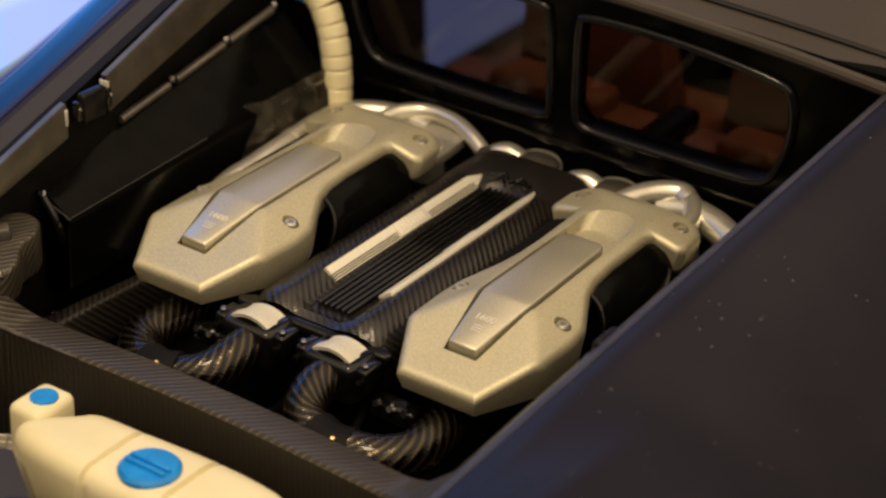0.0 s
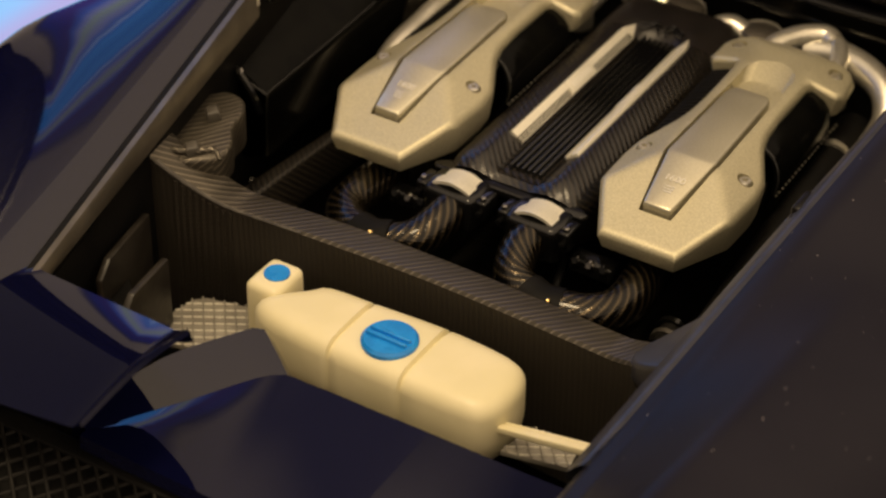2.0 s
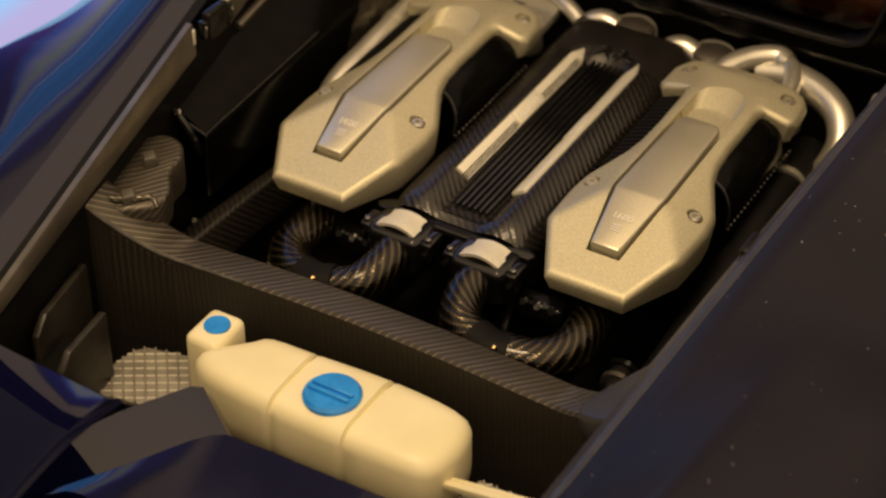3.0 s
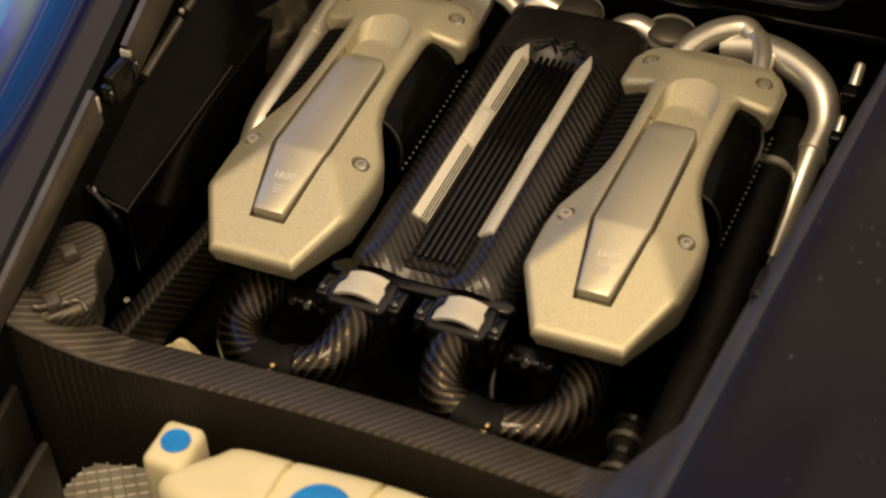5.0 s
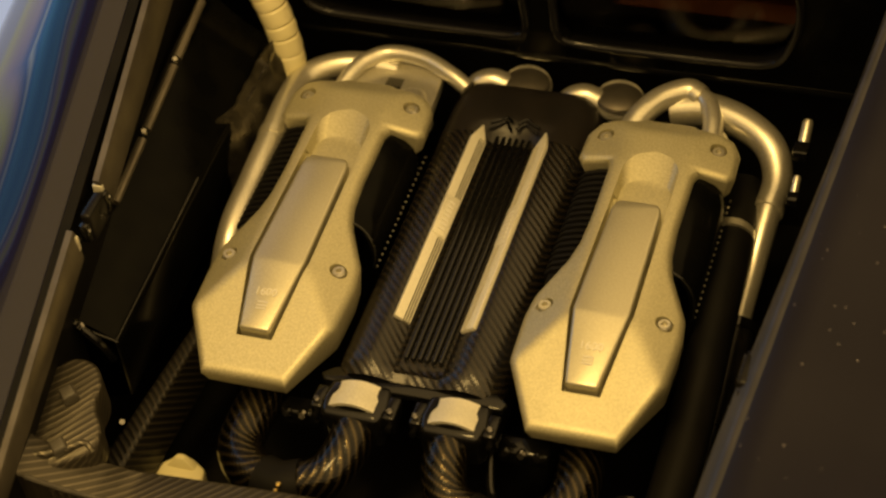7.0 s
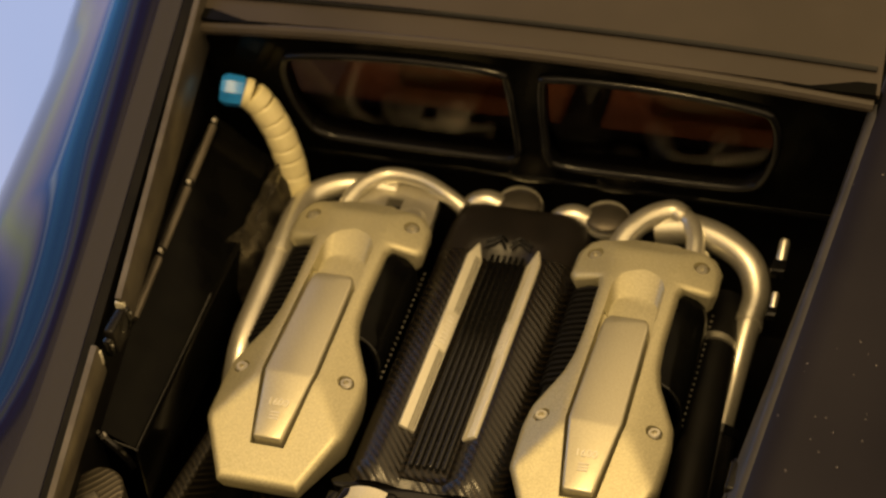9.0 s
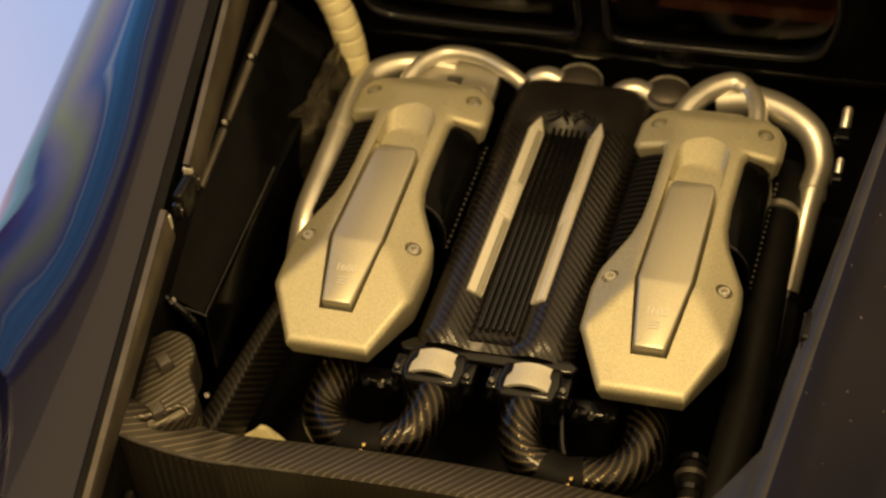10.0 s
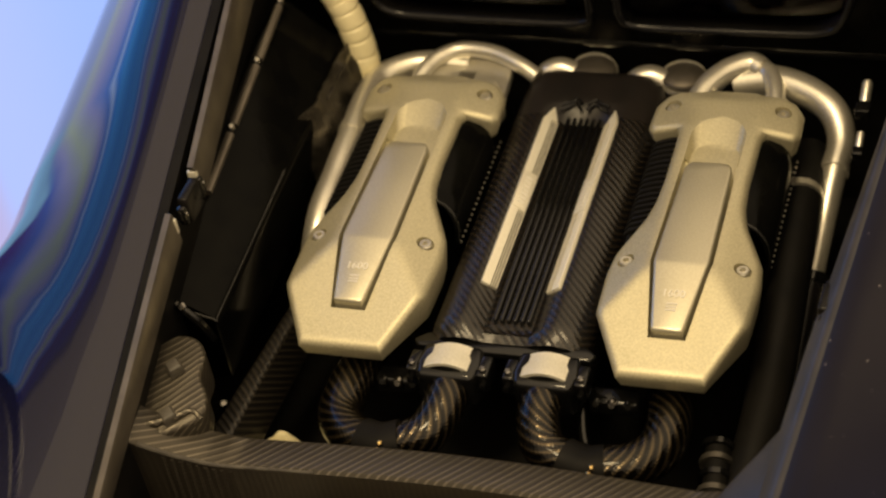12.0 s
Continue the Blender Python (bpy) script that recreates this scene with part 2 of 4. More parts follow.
def screen_mat():
    """Pale at the foot; above it nested rounded outlines round a blue field, made up for the paint's reflections."""
    m, n, l, p = mat("lit_screen")
    tc, mp = n.new("ShaderNodeTexCoord"), n.new("ShaderNodeSeparateXYZ")
    l.new(tc.outputs["Generated"], mp.inputs[0])
    no = n.new("ShaderNodeTexNoise")
    no.inputs["Scale"].default_value = 7.0
    l.new(tc.outputs["Generated"], no.inputs["Vector"])

    def calc(op, a, b=0.0, c=0.0):
        k = n.new("ShaderNodeMath")
        k.operation = op
        for socket, v in zip(k.inputs, (a, b, c)):
            if isinstance(v, (int, float)):
                socket.default_value = v
            else:
                l.new(v, socket)
        return k.outputs[0]

    along = calc("MULTIPLY_ADD", mp.outputs[1], 275 / 295, 20 / 295)
    middle = calc("MULTIPLY_ADD", calc("MAXIMUM", calc("SUBTRACT", 0.18, along), 0.0), 1.6, 0.30)
    half = calc("MINIMUM", calc("MAXIMUM", calc("MULTIPLY_ADD", along, 2.5, -0.1), 0.03), 0.2)
    away = calc("DIVIDE", calc("ABSOLUTE", calc("SUBTRACT", mp.outputs[2], middle)), half)
    away = calc("MULTIPLY_ADD", calc("SUBTRACT", no.outputs["Fac"], 0.5), 0.16, away)
    r = n.new("ShaderNodeValToRGB")
    # the brown last stop stands for the warm room mirrored in the paint
    stops = [(0.0, (0.06, 0.28, 0.85)), (0.12, (0.08, 0.34, 0.95)), (0.17, (0.06, 0.24, 0.80)), (0.20, (0.36, 0.48, 0.90)), (0.225, (0.08, 0.18, 0.60)), (0.27, (0.25, 0.26, 0.55)), (0.33, (0.30, 0.35, 0.33)), (0.37, (0.22, 0.23, 0.48)), (0.41, (0.06, 0.10, 0.38)), (0.46, (0.045, 0.03, 0.15)), (0.57, (0.025, 0.028, 0.16)), (0.66, (0.04, 0.034, 0.07)), (0.78, (0.20, 0.15, 0.115))]
    el = r.color_ramp.elements
    for k, (pos, col) in enumerate(stops):
        e = el[k] if k < 2 else el.new(pos)
        e.position, e.color = pos, (*col, 1)
    l.new(calc("MULTIPLY", away, 0.5), r.inputs["Fac"])
    # made-up upper picture brightened so that its reflections show
    glow = n.new("ShaderNodeVectorMath")
    glow.operation, glow.inputs["Scale"].default_value = "SCALE", 1.6
    l.new(r.outputs["Color"], glow.inputs[0])
    picture = glow.outputs["Vector"]

    def blend(source, lo, hi, first, second):
        far, mx = n.new("ShaderNodeMapRange"), n.new("ShaderNodeMix")
        far.interpolation_type = "SMOOTHSTEP"
        far.inputs["From Min"].default_value, far.inputs["From Max"].default_value = lo, hi
        l.new(source, far.inputs["Value"])
        mx.data_type = "RGBA"
        l.new(far.outputs["Result"], mx.inputs["Factor"])
        for key, v in (("A", first), ("B", second)):
            if isinstance(v, tuple):
                mx.inputs[key].default_value = (*v, 1)
            else:
                l.new(v, mx.inputs[key])
        return mx.outputs["Result"]

    y, z = along, mp.outputs[2]
    corner = blend(z, 0.118, 0.138, (0.38, 0.35, 0.64), (0.25, 0.47, 0.82))
    foot = blend(y, 0.1661, 0.1831, corner, blend(y, 0.189, 0.2841, (0.34, 0.41, 0.82), (0.28, 0.38, 0.82)))
    bands = blend(z, 0.52, 0.62, blend(y, 0.30, 0.42, picture, (0.42, 0.40, 0.72)), blend(y, 0.25, 0.38, picture, (0.012, 0.014, 0.05)))
    l.new(blend(z, 0.168, 0.177, foot, bands), p.inputs["Emission Color"])
    setp(p, col=(0.01, 0.01, 0.012), rough=0.2, emit=1.3)
    return m


SCREEN = screen_mat()

# ---------------------------------------------------------------- building helpers (millimetres in, metres out)
MM = 0.001


def finish(me, sharp=32):
    for p in me.polygons:
        p.use_smooth = True
    me.set_sharp_from_angle(angle=radians(sharp))


def uv_box(bm):
    """UVs in millimetres, laid on by the axis that a face looks along."""
    lay = bm.loops.layers.uv.get("mm") or bm.loops.layers.uv.new("mm")
    for f in bm.faces:
        nx, ny, nz = (abs(c) for c in f.normal)
        for lo in f.loops:
            x, y, z = lo.vert.co
            lo[lay].uv = (x, y) if nz >= max(nx, ny) else ((x, z) if ny >= nx else (y, z))


def part(name, bm, material, parent=None, label="", uv=True, sharp=32):
    bm.normal_update()
    if uv and not bm.loops.layers.uv.get("mm"):
        uv_box(bm)
    for v in bm.verts:
        v.co *= MM
    me = bpy.data.meshes.new(name)
    bm.to_mesh(me)
    bm.free()
    me.materials.append(material)
    finish(me, sharp)
    ob = new(name, me)
    ob.parent = parent
    if label:
        tagged(ob, label)
    return ob


def thing(name, at, label, category, group="", kind=""):
    ob = new(name)
    ob.empty_display_size = 0.002
    ob.location = Vector(at) * MM
    return tagged(ob, label, category, group, kind)


def prism(outline, z0, z1, at=(0, 0, 0)):
    """A solid from an outline seen from above."""
    bm = bmesh.new()
    f = bm.faces.new([bm.verts.new((x + at[0], y + at[1], z0 + at[2])) for x, y in outline])
    r = bmesh.ops.extrude_face_region(bm, geom=[f])
    for v in r["geom"]:
        if isinstance(v, bmesh.types.BMVert):
            v.co.z = z1 + at[2]
    bmesh.ops.recalc_face_normals(bm, faces=bm.faces)
    return bm


def box(x0, y0, z0, x1, y1, z1):
    return prism([(x0, y0), (x1, y0), (x1, y1), (x0, y1)], z0, z1)


def soften(bm, width, segments=3, angle=25):
    bm.normal_update()
    es = [e for e in bm.edges if len(e.link_faces) == 2 and e.calc_face_angle(0) > radians(angle)]
    bmesh.ops.bevel(bm, geom=es, offset=width, segments=segments, profile=0.5, affect="EDGES", clamp_overlap=True)
    return bm


def slice_off(bm, point, normal):
    """Cut away what lies beyond a plane, on the side its normal points to, and close the cut."""
    r = bmesh.ops.bisect_plane(bm, geom=bm.verts[:] + bm.edges[:] + bm.faces[:], plane_co=point, plane_no=normal, clear_outer=True)
    es = [e for e in r["geom_cut"] if isinstance(e, bmesh.types.BMEdge)]
    bmesh.ops.contextual_create(bm, geom=es)
    bmesh.ops.recalc_face_normals(bm, faces=bm.faces)
    return bm


def smooth_path(pts, per=8):
    """A Catmull-Rom line through the points."""
    p = [Vector(q) for q in pts]
    p = [p[0] * 2 - p[1], *p, p[-1] * 2 - p[-2]]
    out = []
    for i in range(1, len(p) - 2):
        a, b, c, d = p[i - 1:i + 3]
        for k in range(per):
            t = k / per
            out.append(0.5 * ((2 * b) + (c - a) * t + (2 * a - 5 * b + 4 * c - d) * t * t + (3 * b - a - 3 * c + d) * t ** 3))
    return out + [p[-2]]


def tube(pts, radius, sides=20, per=8, caps=True):
    """A pipe along a smooth line; radius is a number or a function of the way along, 0 to 1."""
    path = smooth_path(pts, per) if per else [Vector(q) for q in pts]
    bm = bmesh.new()
    lay = bm.loops.layers.uv.new("mm")
    up = Vector((0.13, 0.21, 0.97))
    rings, along, total = [], [0.0], 0.0
    for i, p in enumerate(path):
        d = (path[min(i + 1, len(path) - 1)] - path[max(i - 1, 0)]).normalized()
        side = up.cross(d).normalized()
        up = d.cross(side).normalized()
        if i:
            total += (p - path[i - 1]).length
            along.append(total)
        r = radius(i / (len(path) - 1)) if callable(radius) else radius
        rings.append([bm.verts.new(p + r * (math.cos(2 * math.pi * k / sides) * side + math.sin(2 * math.pi * k / sides) * up)) for k in range(sides)])
    r0 = radius(0.5) if callable(radius) else radius
    around = max(1, round(2 * math.pi * r0)) / sides
    for i in range(len(rings) - 1):
        for k in range(sides):
            j = (k + 1) % sides
            f = bm.faces.new((rings[i][k], rings[i][j], rings[i + 1][j], rings[i + 1][k]))
            for lo, (a, b) in zip(f.loops, ((i, k), (i, k + 1), (i + 1, k + 1), (i + 1, k))):
                lo[lay].uv = (along[a], b * around)
    if caps:
        bm.faces.new(rings[0][::-1])
        bm.faces.new(rings[-1])
    bmesh.ops.recalc_face_normals(bm, faces=bm.faces)
    return bm


def lathe(profile, at, axis=(0, 0, 1), sides=24):
    """A turned shape: pairs of radius and height along the axis."""
    q = Vector((0, 0, 1)).rotation_difference(Vector(axis))
    bm = bmesh.new()
    rings = []
    for r, h in profile:
        if r < 1e-6:
            rings.append([bm.verts.new(Vector(at) + q @ Vector((0, 0, h)))])
        else:
            rings.append([bm.verts.new(Vector(at) + q @ Vector((r * math.cos(2 * math.pi * k / sides), r * math.sin(2 * math.pi * k / sides), h))) for k in range(sides)])
    for a, b in zip(rings, rings[1:]):
        for k in range(sides):
            j = (k + 1) % sides
            vs = [a[k % len(a)], a[j % len(a)], b[j % len(b)], b[k % len(b)]]
            vs = list(dict.fromkeys(vs))
            if len(vs) > 2:
                bm.faces.new(vs)
    if len(rings[0]) > 1:
        bm.faces.new(rings[0][::-1])
    if len(rings[-1]) > 1:
        bm.faces.new(rings[-1])
    bmesh.ops.recalc_face_normals(bm, faces=bm.faces)
    return bm


def carve(ob, *cutters):
    """Cut the shapes out of an object for good."""
    for bm in cutters:
        for v in bm.verts:
            v.co *= MM
        me = bpy.data.meshes.new("cutter")
        bm.to_mesh(me)
        bm.free()
        tool = new("cutter", me)
        md = ob.modifiers.new("cut", "BOOLEAN")
        md.object, md.operation, md.solver = tool, "DIFFERENCE", "EXACT"
        bpy.context.view_layer.update()
        out = bpy.data.meshes.new_from_object(ob.evaluated_get(bpy.context.evaluated_depsgraph_get()))
        ob.modifiers.clear()
        ob.data = out
        bpy.data.objects.remove(tool)
    finish(ob.data, 32)
    return ob


def sheet(rows, thick=0.0):
    """A surface through rows of points, thickened downwards when asked."""
    bm = bmesh.new()
    g = [[bm.verts.new(p) for p in row] for row in rows]
    for a, b in zip(g, g[1:]):
        for i in range(len(a) - 1):
            bm.faces.new((a[i], a[i + 1], b[i + 1], b[i]))
    bmesh.ops.recalc_face_normals(bm, faces=bm.faces)
    if thick:
        r = bmesh.ops.solidify(bm, geom=bm.faces[:], thickness=thick)
    bmesh.ops.recalc_face_normals(bm, faces=bm.faces)
    return bm

# ---------------------------------------------------------------- the desk
desk = thing("desk", (0, 60, -49), "brown wooden desk under the model car", "desk")
part("desk_top", soften(box(-230, -240, -22, 230, 240, 0), 3, 3), TABLE, desk)

monitor = thing("monitor", (-76, 140, -49), "lit computer monitor showing a blue picture", "monitor")
part("screen", box(2, -145, 4, 4, 130, 230), SCREEN, monitor, "glowing blue and white screen")
part("bezel", soften(box(-10, -148, 2, 2, 134, 234), 1.5, 3), BLACK, monitor)
part("stand", soften(box(-46, -40, 0, -8, 50, 6), 2, 3), BLACK, monitor)

# ---------------------------------------------------------------- car body round the engine bay
# edge of the bay opening on either side: x outwards and z upwards as functions of y
EDGE = {-1: (28.9, 0.105, 10.2, 0.225), 1: (29.25, 0.118, 8.55, 0.208)}


def edge(s, y):
    a, b, c, d = EDGE[s]
    return a + b * y, c + d * y


def body_side(s, material, label, rim_mat):
    ob = thing("body_side", (0, 0, 0), label, "body panel", "car body sides")
    dist = [1.3 if s < 0 else 0.15, 1.5 if s < 0 else 0.7, 2.2, 4, 8, 12, 16, 19, 22, 25, 27, 28, 28, 27]
    rear = [-1.5 if s < 0 else -0.9, -1.0 if s < 0 else -0.3, -0.65 if s < 0 else 0.3, -0.05 if s < 0 else 0.35, 0.2 if s < 0 else 0.4, 0.0 if s < 0 else 0.3, -0.6 if s < 0 else -0.2, -1.4, -4.2, -9.5, -18, -28, -38, -52]
    front = [-1.5 if s < 0 else -0.9, -1.0 if s < 0 else -0.3, -0.65 if s < 0 else 0.25, -0.1 if s < 0 else 0.25, -0.9, -3.9, -7.4, -10.2, -13.8, -19, -26, -34, -42, -54]
    rows = []
    for k in range(57):
        y = -62 + k * 3
        ex, ez = edge(s, y)
        u = min(1, max(0, (y + 24) / 28))
        u = u * u * (3 - 2 * u)
        steep = 1 + 0.4 * min(1, max(0, (y - 4) / 30))
        prof = [(d, (a * (1 - u) + b * u) * (steep if b < -1 else 1), 0) for d, a, b in zip(dist, rear, front)]
        swell = max(0.0, -14 - y) * (0.07 if s < 0 else 0.21)
        rows.append([(s * (ex + q.x), y, ez + q.y + swell * min(1, max(0, (q.x - 3) / 17 if s < 0 else (q.x - 2) / 7))) for q in smooth_path(prof, 4)])
    part("panel", sheet(rows, 0.8), material, ob, sharp=60)
    for y0, y1 in ((-62, -7.4), (-2.6, 106)) if s < 0 else ((-62, 106),):
        rows = []
        for y in np.linspace(y0, y1, 24):
            ex, ez = edge(s, y)
            if s < 0 and y0 > -5:
                ex -= 0.95 - 0.018 * (y + 2.6)
            low = 4.1 + 0.05 * y if s < 0 else 2.4
            if s > 0:
                rows.append([(ex - 0.1, y, ez - low), (ex, y, ez - 1.0), (ex + 0.1, y, ez - 0.9), (ex + 0.9, y, ez - low)])
            else:
                rows.append([(-(ex + 0.9), y, ez - low), (-(ex - 0.1), y, ez - low), (-(ex - 0.12), y, ez - low + 0.2), (-ex, y, ez - 0.75), (-(ex + 0.15), y, ez - 0.5), (-(ex + 0.7), y, ez - 0.5)])
        bm = sheet(rows)
        bmesh.ops.holes_fill(bm, edges=bm.edges)
        part("rim", bm, rim_mat, ob, "satin trim along the opening", sharp=40)
    for y, out in ((-2.5, 0.45), (-7.5, -0.4)) if s < 0 else ():
        ex, ez = edge(s, y)
        part("end_cap", soften(box(-(ex - out) - 0.35, y - 0.22, ez - 2.6, -(ex - out) + 0.55, y + 0.22, ez - 1.0), 0.12, 2), STRIP, ob, "bright end of the trim")
    if s > 0:
        rows = []
        for y in np.linspace(-40, 30, 30):
            ex, ez = edge(s, y)
            wide = 0.55 + 0.75 * min(1, max(0, (12 - y) / 24))
            rows.append([(ex + 0.5, y, ez - 0.45), (ex + 0.05, y, ez - 0.5), (ex - 0.25, y, ez - 0.7), (ex - wide, y, ez - 0.8 - 0.8 * wide), (ex - wide, y, ez - 1.6 - 0.8 * wide), (ex + 0.5, y, ez - 2.8)])
        bm = sheet(rows)
        bmesh.ops.holes_fill(bm, edges=bm.edges)
        part("lip", bm, LIP, ob, "chamfered lip, paler colour for the light on it", sharp=40)
    if s < 0:
        rows = []
        for y in np.linspace(-62, 106, 40):
            ex, ez = edge(s, y)
            rows.append([(-(ex + 0.9), y, ez - 5), (-(ex + 0.55), y, ez - 0.8), (-(ex + 1.45), y, ez - 0.7)])
        part("seam", sheet(rows), MATT, ob, "dark seam beside the trim")
    return ob


body_side(-1, PAINT, "glossy dark blue car body side mirroring a bright screen", RIM)
body_side(1, SATIN, "dark satin blue car body side with fine dust", LIP)

# clip on the rim, between two lengths of trim
def trim_clip(s, y, drop):
    ex, ez = edge(s, y)
    ob = thing("trim_clip", (s * (ex - (0.7 if s < 0 else 0.9)), y, ez - drop), "black clip between two lengths of trim", "clip", "trim clips")
    part("block", soften(box(-0.5, -1.5, -1.5, 0.5, 1.5, 1.4), 0.3, 3), BLACK, ob)
    for e in (-1, 1):
        part("tab", soften(box(-0.35, e * 1.9 - 0.35, -1.0, 0.45, e * 1.9 + 0.35, 0.9), 0.2, 2), GLOSS, ob)
        part("pin", lathe([(0.18, 0), (0.18, 0.25), (0.1, 0.32), (0, 0.32)], (-s * 0.35, e * 2.0, 0.2), (-s, 0, 0.5), 10), GLINT, ob)
    return ob


trim_clip(-1, -4.6, 2.0)
trim_clip(1, -8.0, 2.6)

for s in (-1, 1):
    liner = thing("bay_liner", (0, 0, 0), "black liner closing the side of the engine bay", "wall", kind="structure")
    part("sheet", sheet([[(s * (edge(s, y)[0] + 0.9), y, edge(s, y)[1] - 3.2), (s * (edge(s, y)[0] + 1.2), y, -24)] for y in np.linspace(-62, 36, 20)], 0.5), MATT, liner)

bay = thing("bay_floor", (0, 0, 0), "black engine bay floor under the pipes", "floor", kind="structure")
part("pan", box(-33, -60, -26, 33, 36, -22), MATT, bay)
part("tunnel", soften(box(-9, -22, -22, 9, 30, -17), 2, 3), MATT, bay)

# rear bulkhead of the cabin: leaning wall with two rounded windows
bulk = thing("bulkhead", (0, 0, 0), "black bulkhead between engine bay and cabin", "wall", kind="structure")


def win_outline(s, grow=0.0):
    """Window opening on the wall, as x and height; s is the side."""
    pts = [(1.9, 2.6), (1.95, 7), (2.2, 11.6), (3.1, 12.5), (8, 12.75), (15, 12.45), (22.2, 11.6), (23.6, 10.6), (24.0, 8.3), (23.6, 5.2), (22.4, 2.2), (21.0, 1.25), (18.5, 0.95), (10, 0.85), (3.0, 0.95)]
    if s < 0:
        pts = [(x - 0.75 if x < 4 else x, z) for x, z in pts]
    cx, cz = 13, 7
    out = []
    for x, z in pts:
        k = Vector((x - cx, z - cz))
        k = k + k.normalized() * grow
        out.append((s * (k.x + cx), k.y + cz))
    return out


def upright(outline, y0, y1, lean=0.09):
    """A solid from an outline of x and z, standing across the car."""
    bm = bmesh.new()
    a = [bm.verts.new((x, y0 - lean * z, z)) for x, z in outline]
    b = [bm.verts.new((x, y1 - lean * z, z)) for x, z in outline]
    n = len(a)
    bm.faces.new(a)
    bm.faces.new(b[::-1])
    for i in range(n):
        bm.faces.new((a[i], b[i], b[(i + 1) % n], a[(i + 1) % n]))
    bmesh.ops.recalc_face_normals(bm, faces=bm.faces)
    return bm


wall = part("panel", upright([(-33.5, -1.5), (33.5, -1.5), (33.5, 13), (32.6, 15.2), (-32.6, 15.2), (-33.5, 13)], 30.4, 32.0), SHELL, bulk)
carve(wall, upright(win_outline(-1), 28, 36), upright(win_outline(1), 28, 36))
part("lower_panel", box(-33.5, 33, -24, 33.5, 34.5, -1.2), MATT, bulk)
part("ledge", soften(box(-33.5, 30.4, -2.2, 33.5, 34.4, -1.3), 0.3, 2), GLOSS, bulk)

for i, s in enumerate((-1, 1)):
    win = thing("window_%d" % (i + 1), (0, 0, 0), "rounded cabin window with a black frame", "window", kind="structure")
    ring = [(x, 30.2 - 0.09 * z, z) for x, z in win_outline(s, 0.15)]
    pth = smooth_path(ring + ring[:1], 4)
    part("window_frame", tube(pth, 0.42, 12, 0, False), FRAME, win)
    part("pane", upright(win_outline(s, 0.1), 31.2, 31.5), GLASS, win).visible_shadow = False

roof = thing("roof_panel", (0, 0, 0), "dark glossy rear roof panel above the bulkhead", "body panel")
rows = []
for k in range(8):
    y = 29.4 + k * 1.75
    w = 33 - 0.05 * (y - 30)
    rows.append([(x * w, y, 14.9 + 0.9 * (1 - x * x) + 0.16 * (y - 29.4) - 0.0009 * (y - 29.4) ** 2) for x in np.linspace(-1, 1, 15)])
part("skin", sheet(rows, 0.8), ROOF, roof, sharp=60)
part("edge_trim", tube([(x * 32.6, 28.9, 14.0 + 1.5 * (1 - x * x)) for x in np.linspace(-1, 1, 9)], 0.62, 10, 3), ROOF, roof)
part("groove_trim", tube([(x * 32.4, 32.2, 15.5 + 0.9 * (1 - x * x)) for x in np.linspace(-1, 1, 9)], 0.3, 8, 3), GLOSS, roof)

# the cabin seen through the windows
cabin = thing("cabin_floor", (0, 0, 0), "dark cabin floor and firewall of the model car", "floor", kind="structure")
part("floor", box(-33, 35, -24, 33, 90, -22), MATT, cabin)
part("firewall", box(-33, 88, -22, 33, 90, 2), MATT, cabin)


def seat():
    ob = thing("seat", (0, 0, 0), "brown leather bucket seat in the cabin", "seat", "cabin seats")
    part("cushion", soften(box(-8.5, 3, -18, 8.5, 22, -11), 1.8, 4), LEATHER, ob)
    back = upright([(-9, -16), (9, -16), (9.6, -4), (8.2, 5), (5.2, 9), (-5.2, 9), (-8.2, 5), (-9.6, -4)], 0, 4.2, 0.22)
    part("backrest", soften(back, 1.4, 4), LEATHER, ob)
    part("headrest", soften(upright([(-4.2, 8), (4.2, 8), (4.4, 12), (3, 13.6), (-3, 13.6), (-4.4, 12)], 0.4, 3.2, 0.2), 0.9, 3), LEATHER, ob)
    part("shell", soften(upright([(-9.3, -17), (9.3, -17), (9.8, -4), (8.4, 5.2), (5.3, 9.3), (-5.3, 9.3), (-8.4, 5.2), (-9.8, -4)], -1.0, 0.6, 0.22), 0.5, 3), LEATHER, ob)
    return ob


seat_a = seat()
seat_a.matrix_basis = pose(-13 * MM, 60 * MM, -6 * MM)
copy_thing(seat_a, pose(13 * MM, 60 * MM, -6 * MM))
shelf = thing("parcel_shelf", (0, 48, -9), "brown leather shelf behind the cabin seats", "shelf")
for sd in (-1, 1):
    part("cushion", soften(box(sd * 15 - 13, -6, -3, sd * 15 + 13, 9, 0), 1.0, 4), LEATHER, shelf)
    part("hump", soften(box(sd * 14 - 7, 2, -1, sd * 14 + 7, 8, 2.4), 1.2, 4), LEATHER, shelf)
part("console", soften(box(-1.6, -6.8, -3, 1.6, 10, 1.2), 0.6, 3), BLACK, shelf)
part("sill", soften(box(-30, -9, -1.4, 30, -7, 5.9), 0.5, 3), MATT, shelf)

# ---------------------------------------------------------------- engine


def mirrored(half):
    """A closed outline from its right half, listed from front to back."""
    return half + [(-x, y) for x, y in reversed(half) if abs(x) > 1e-6]


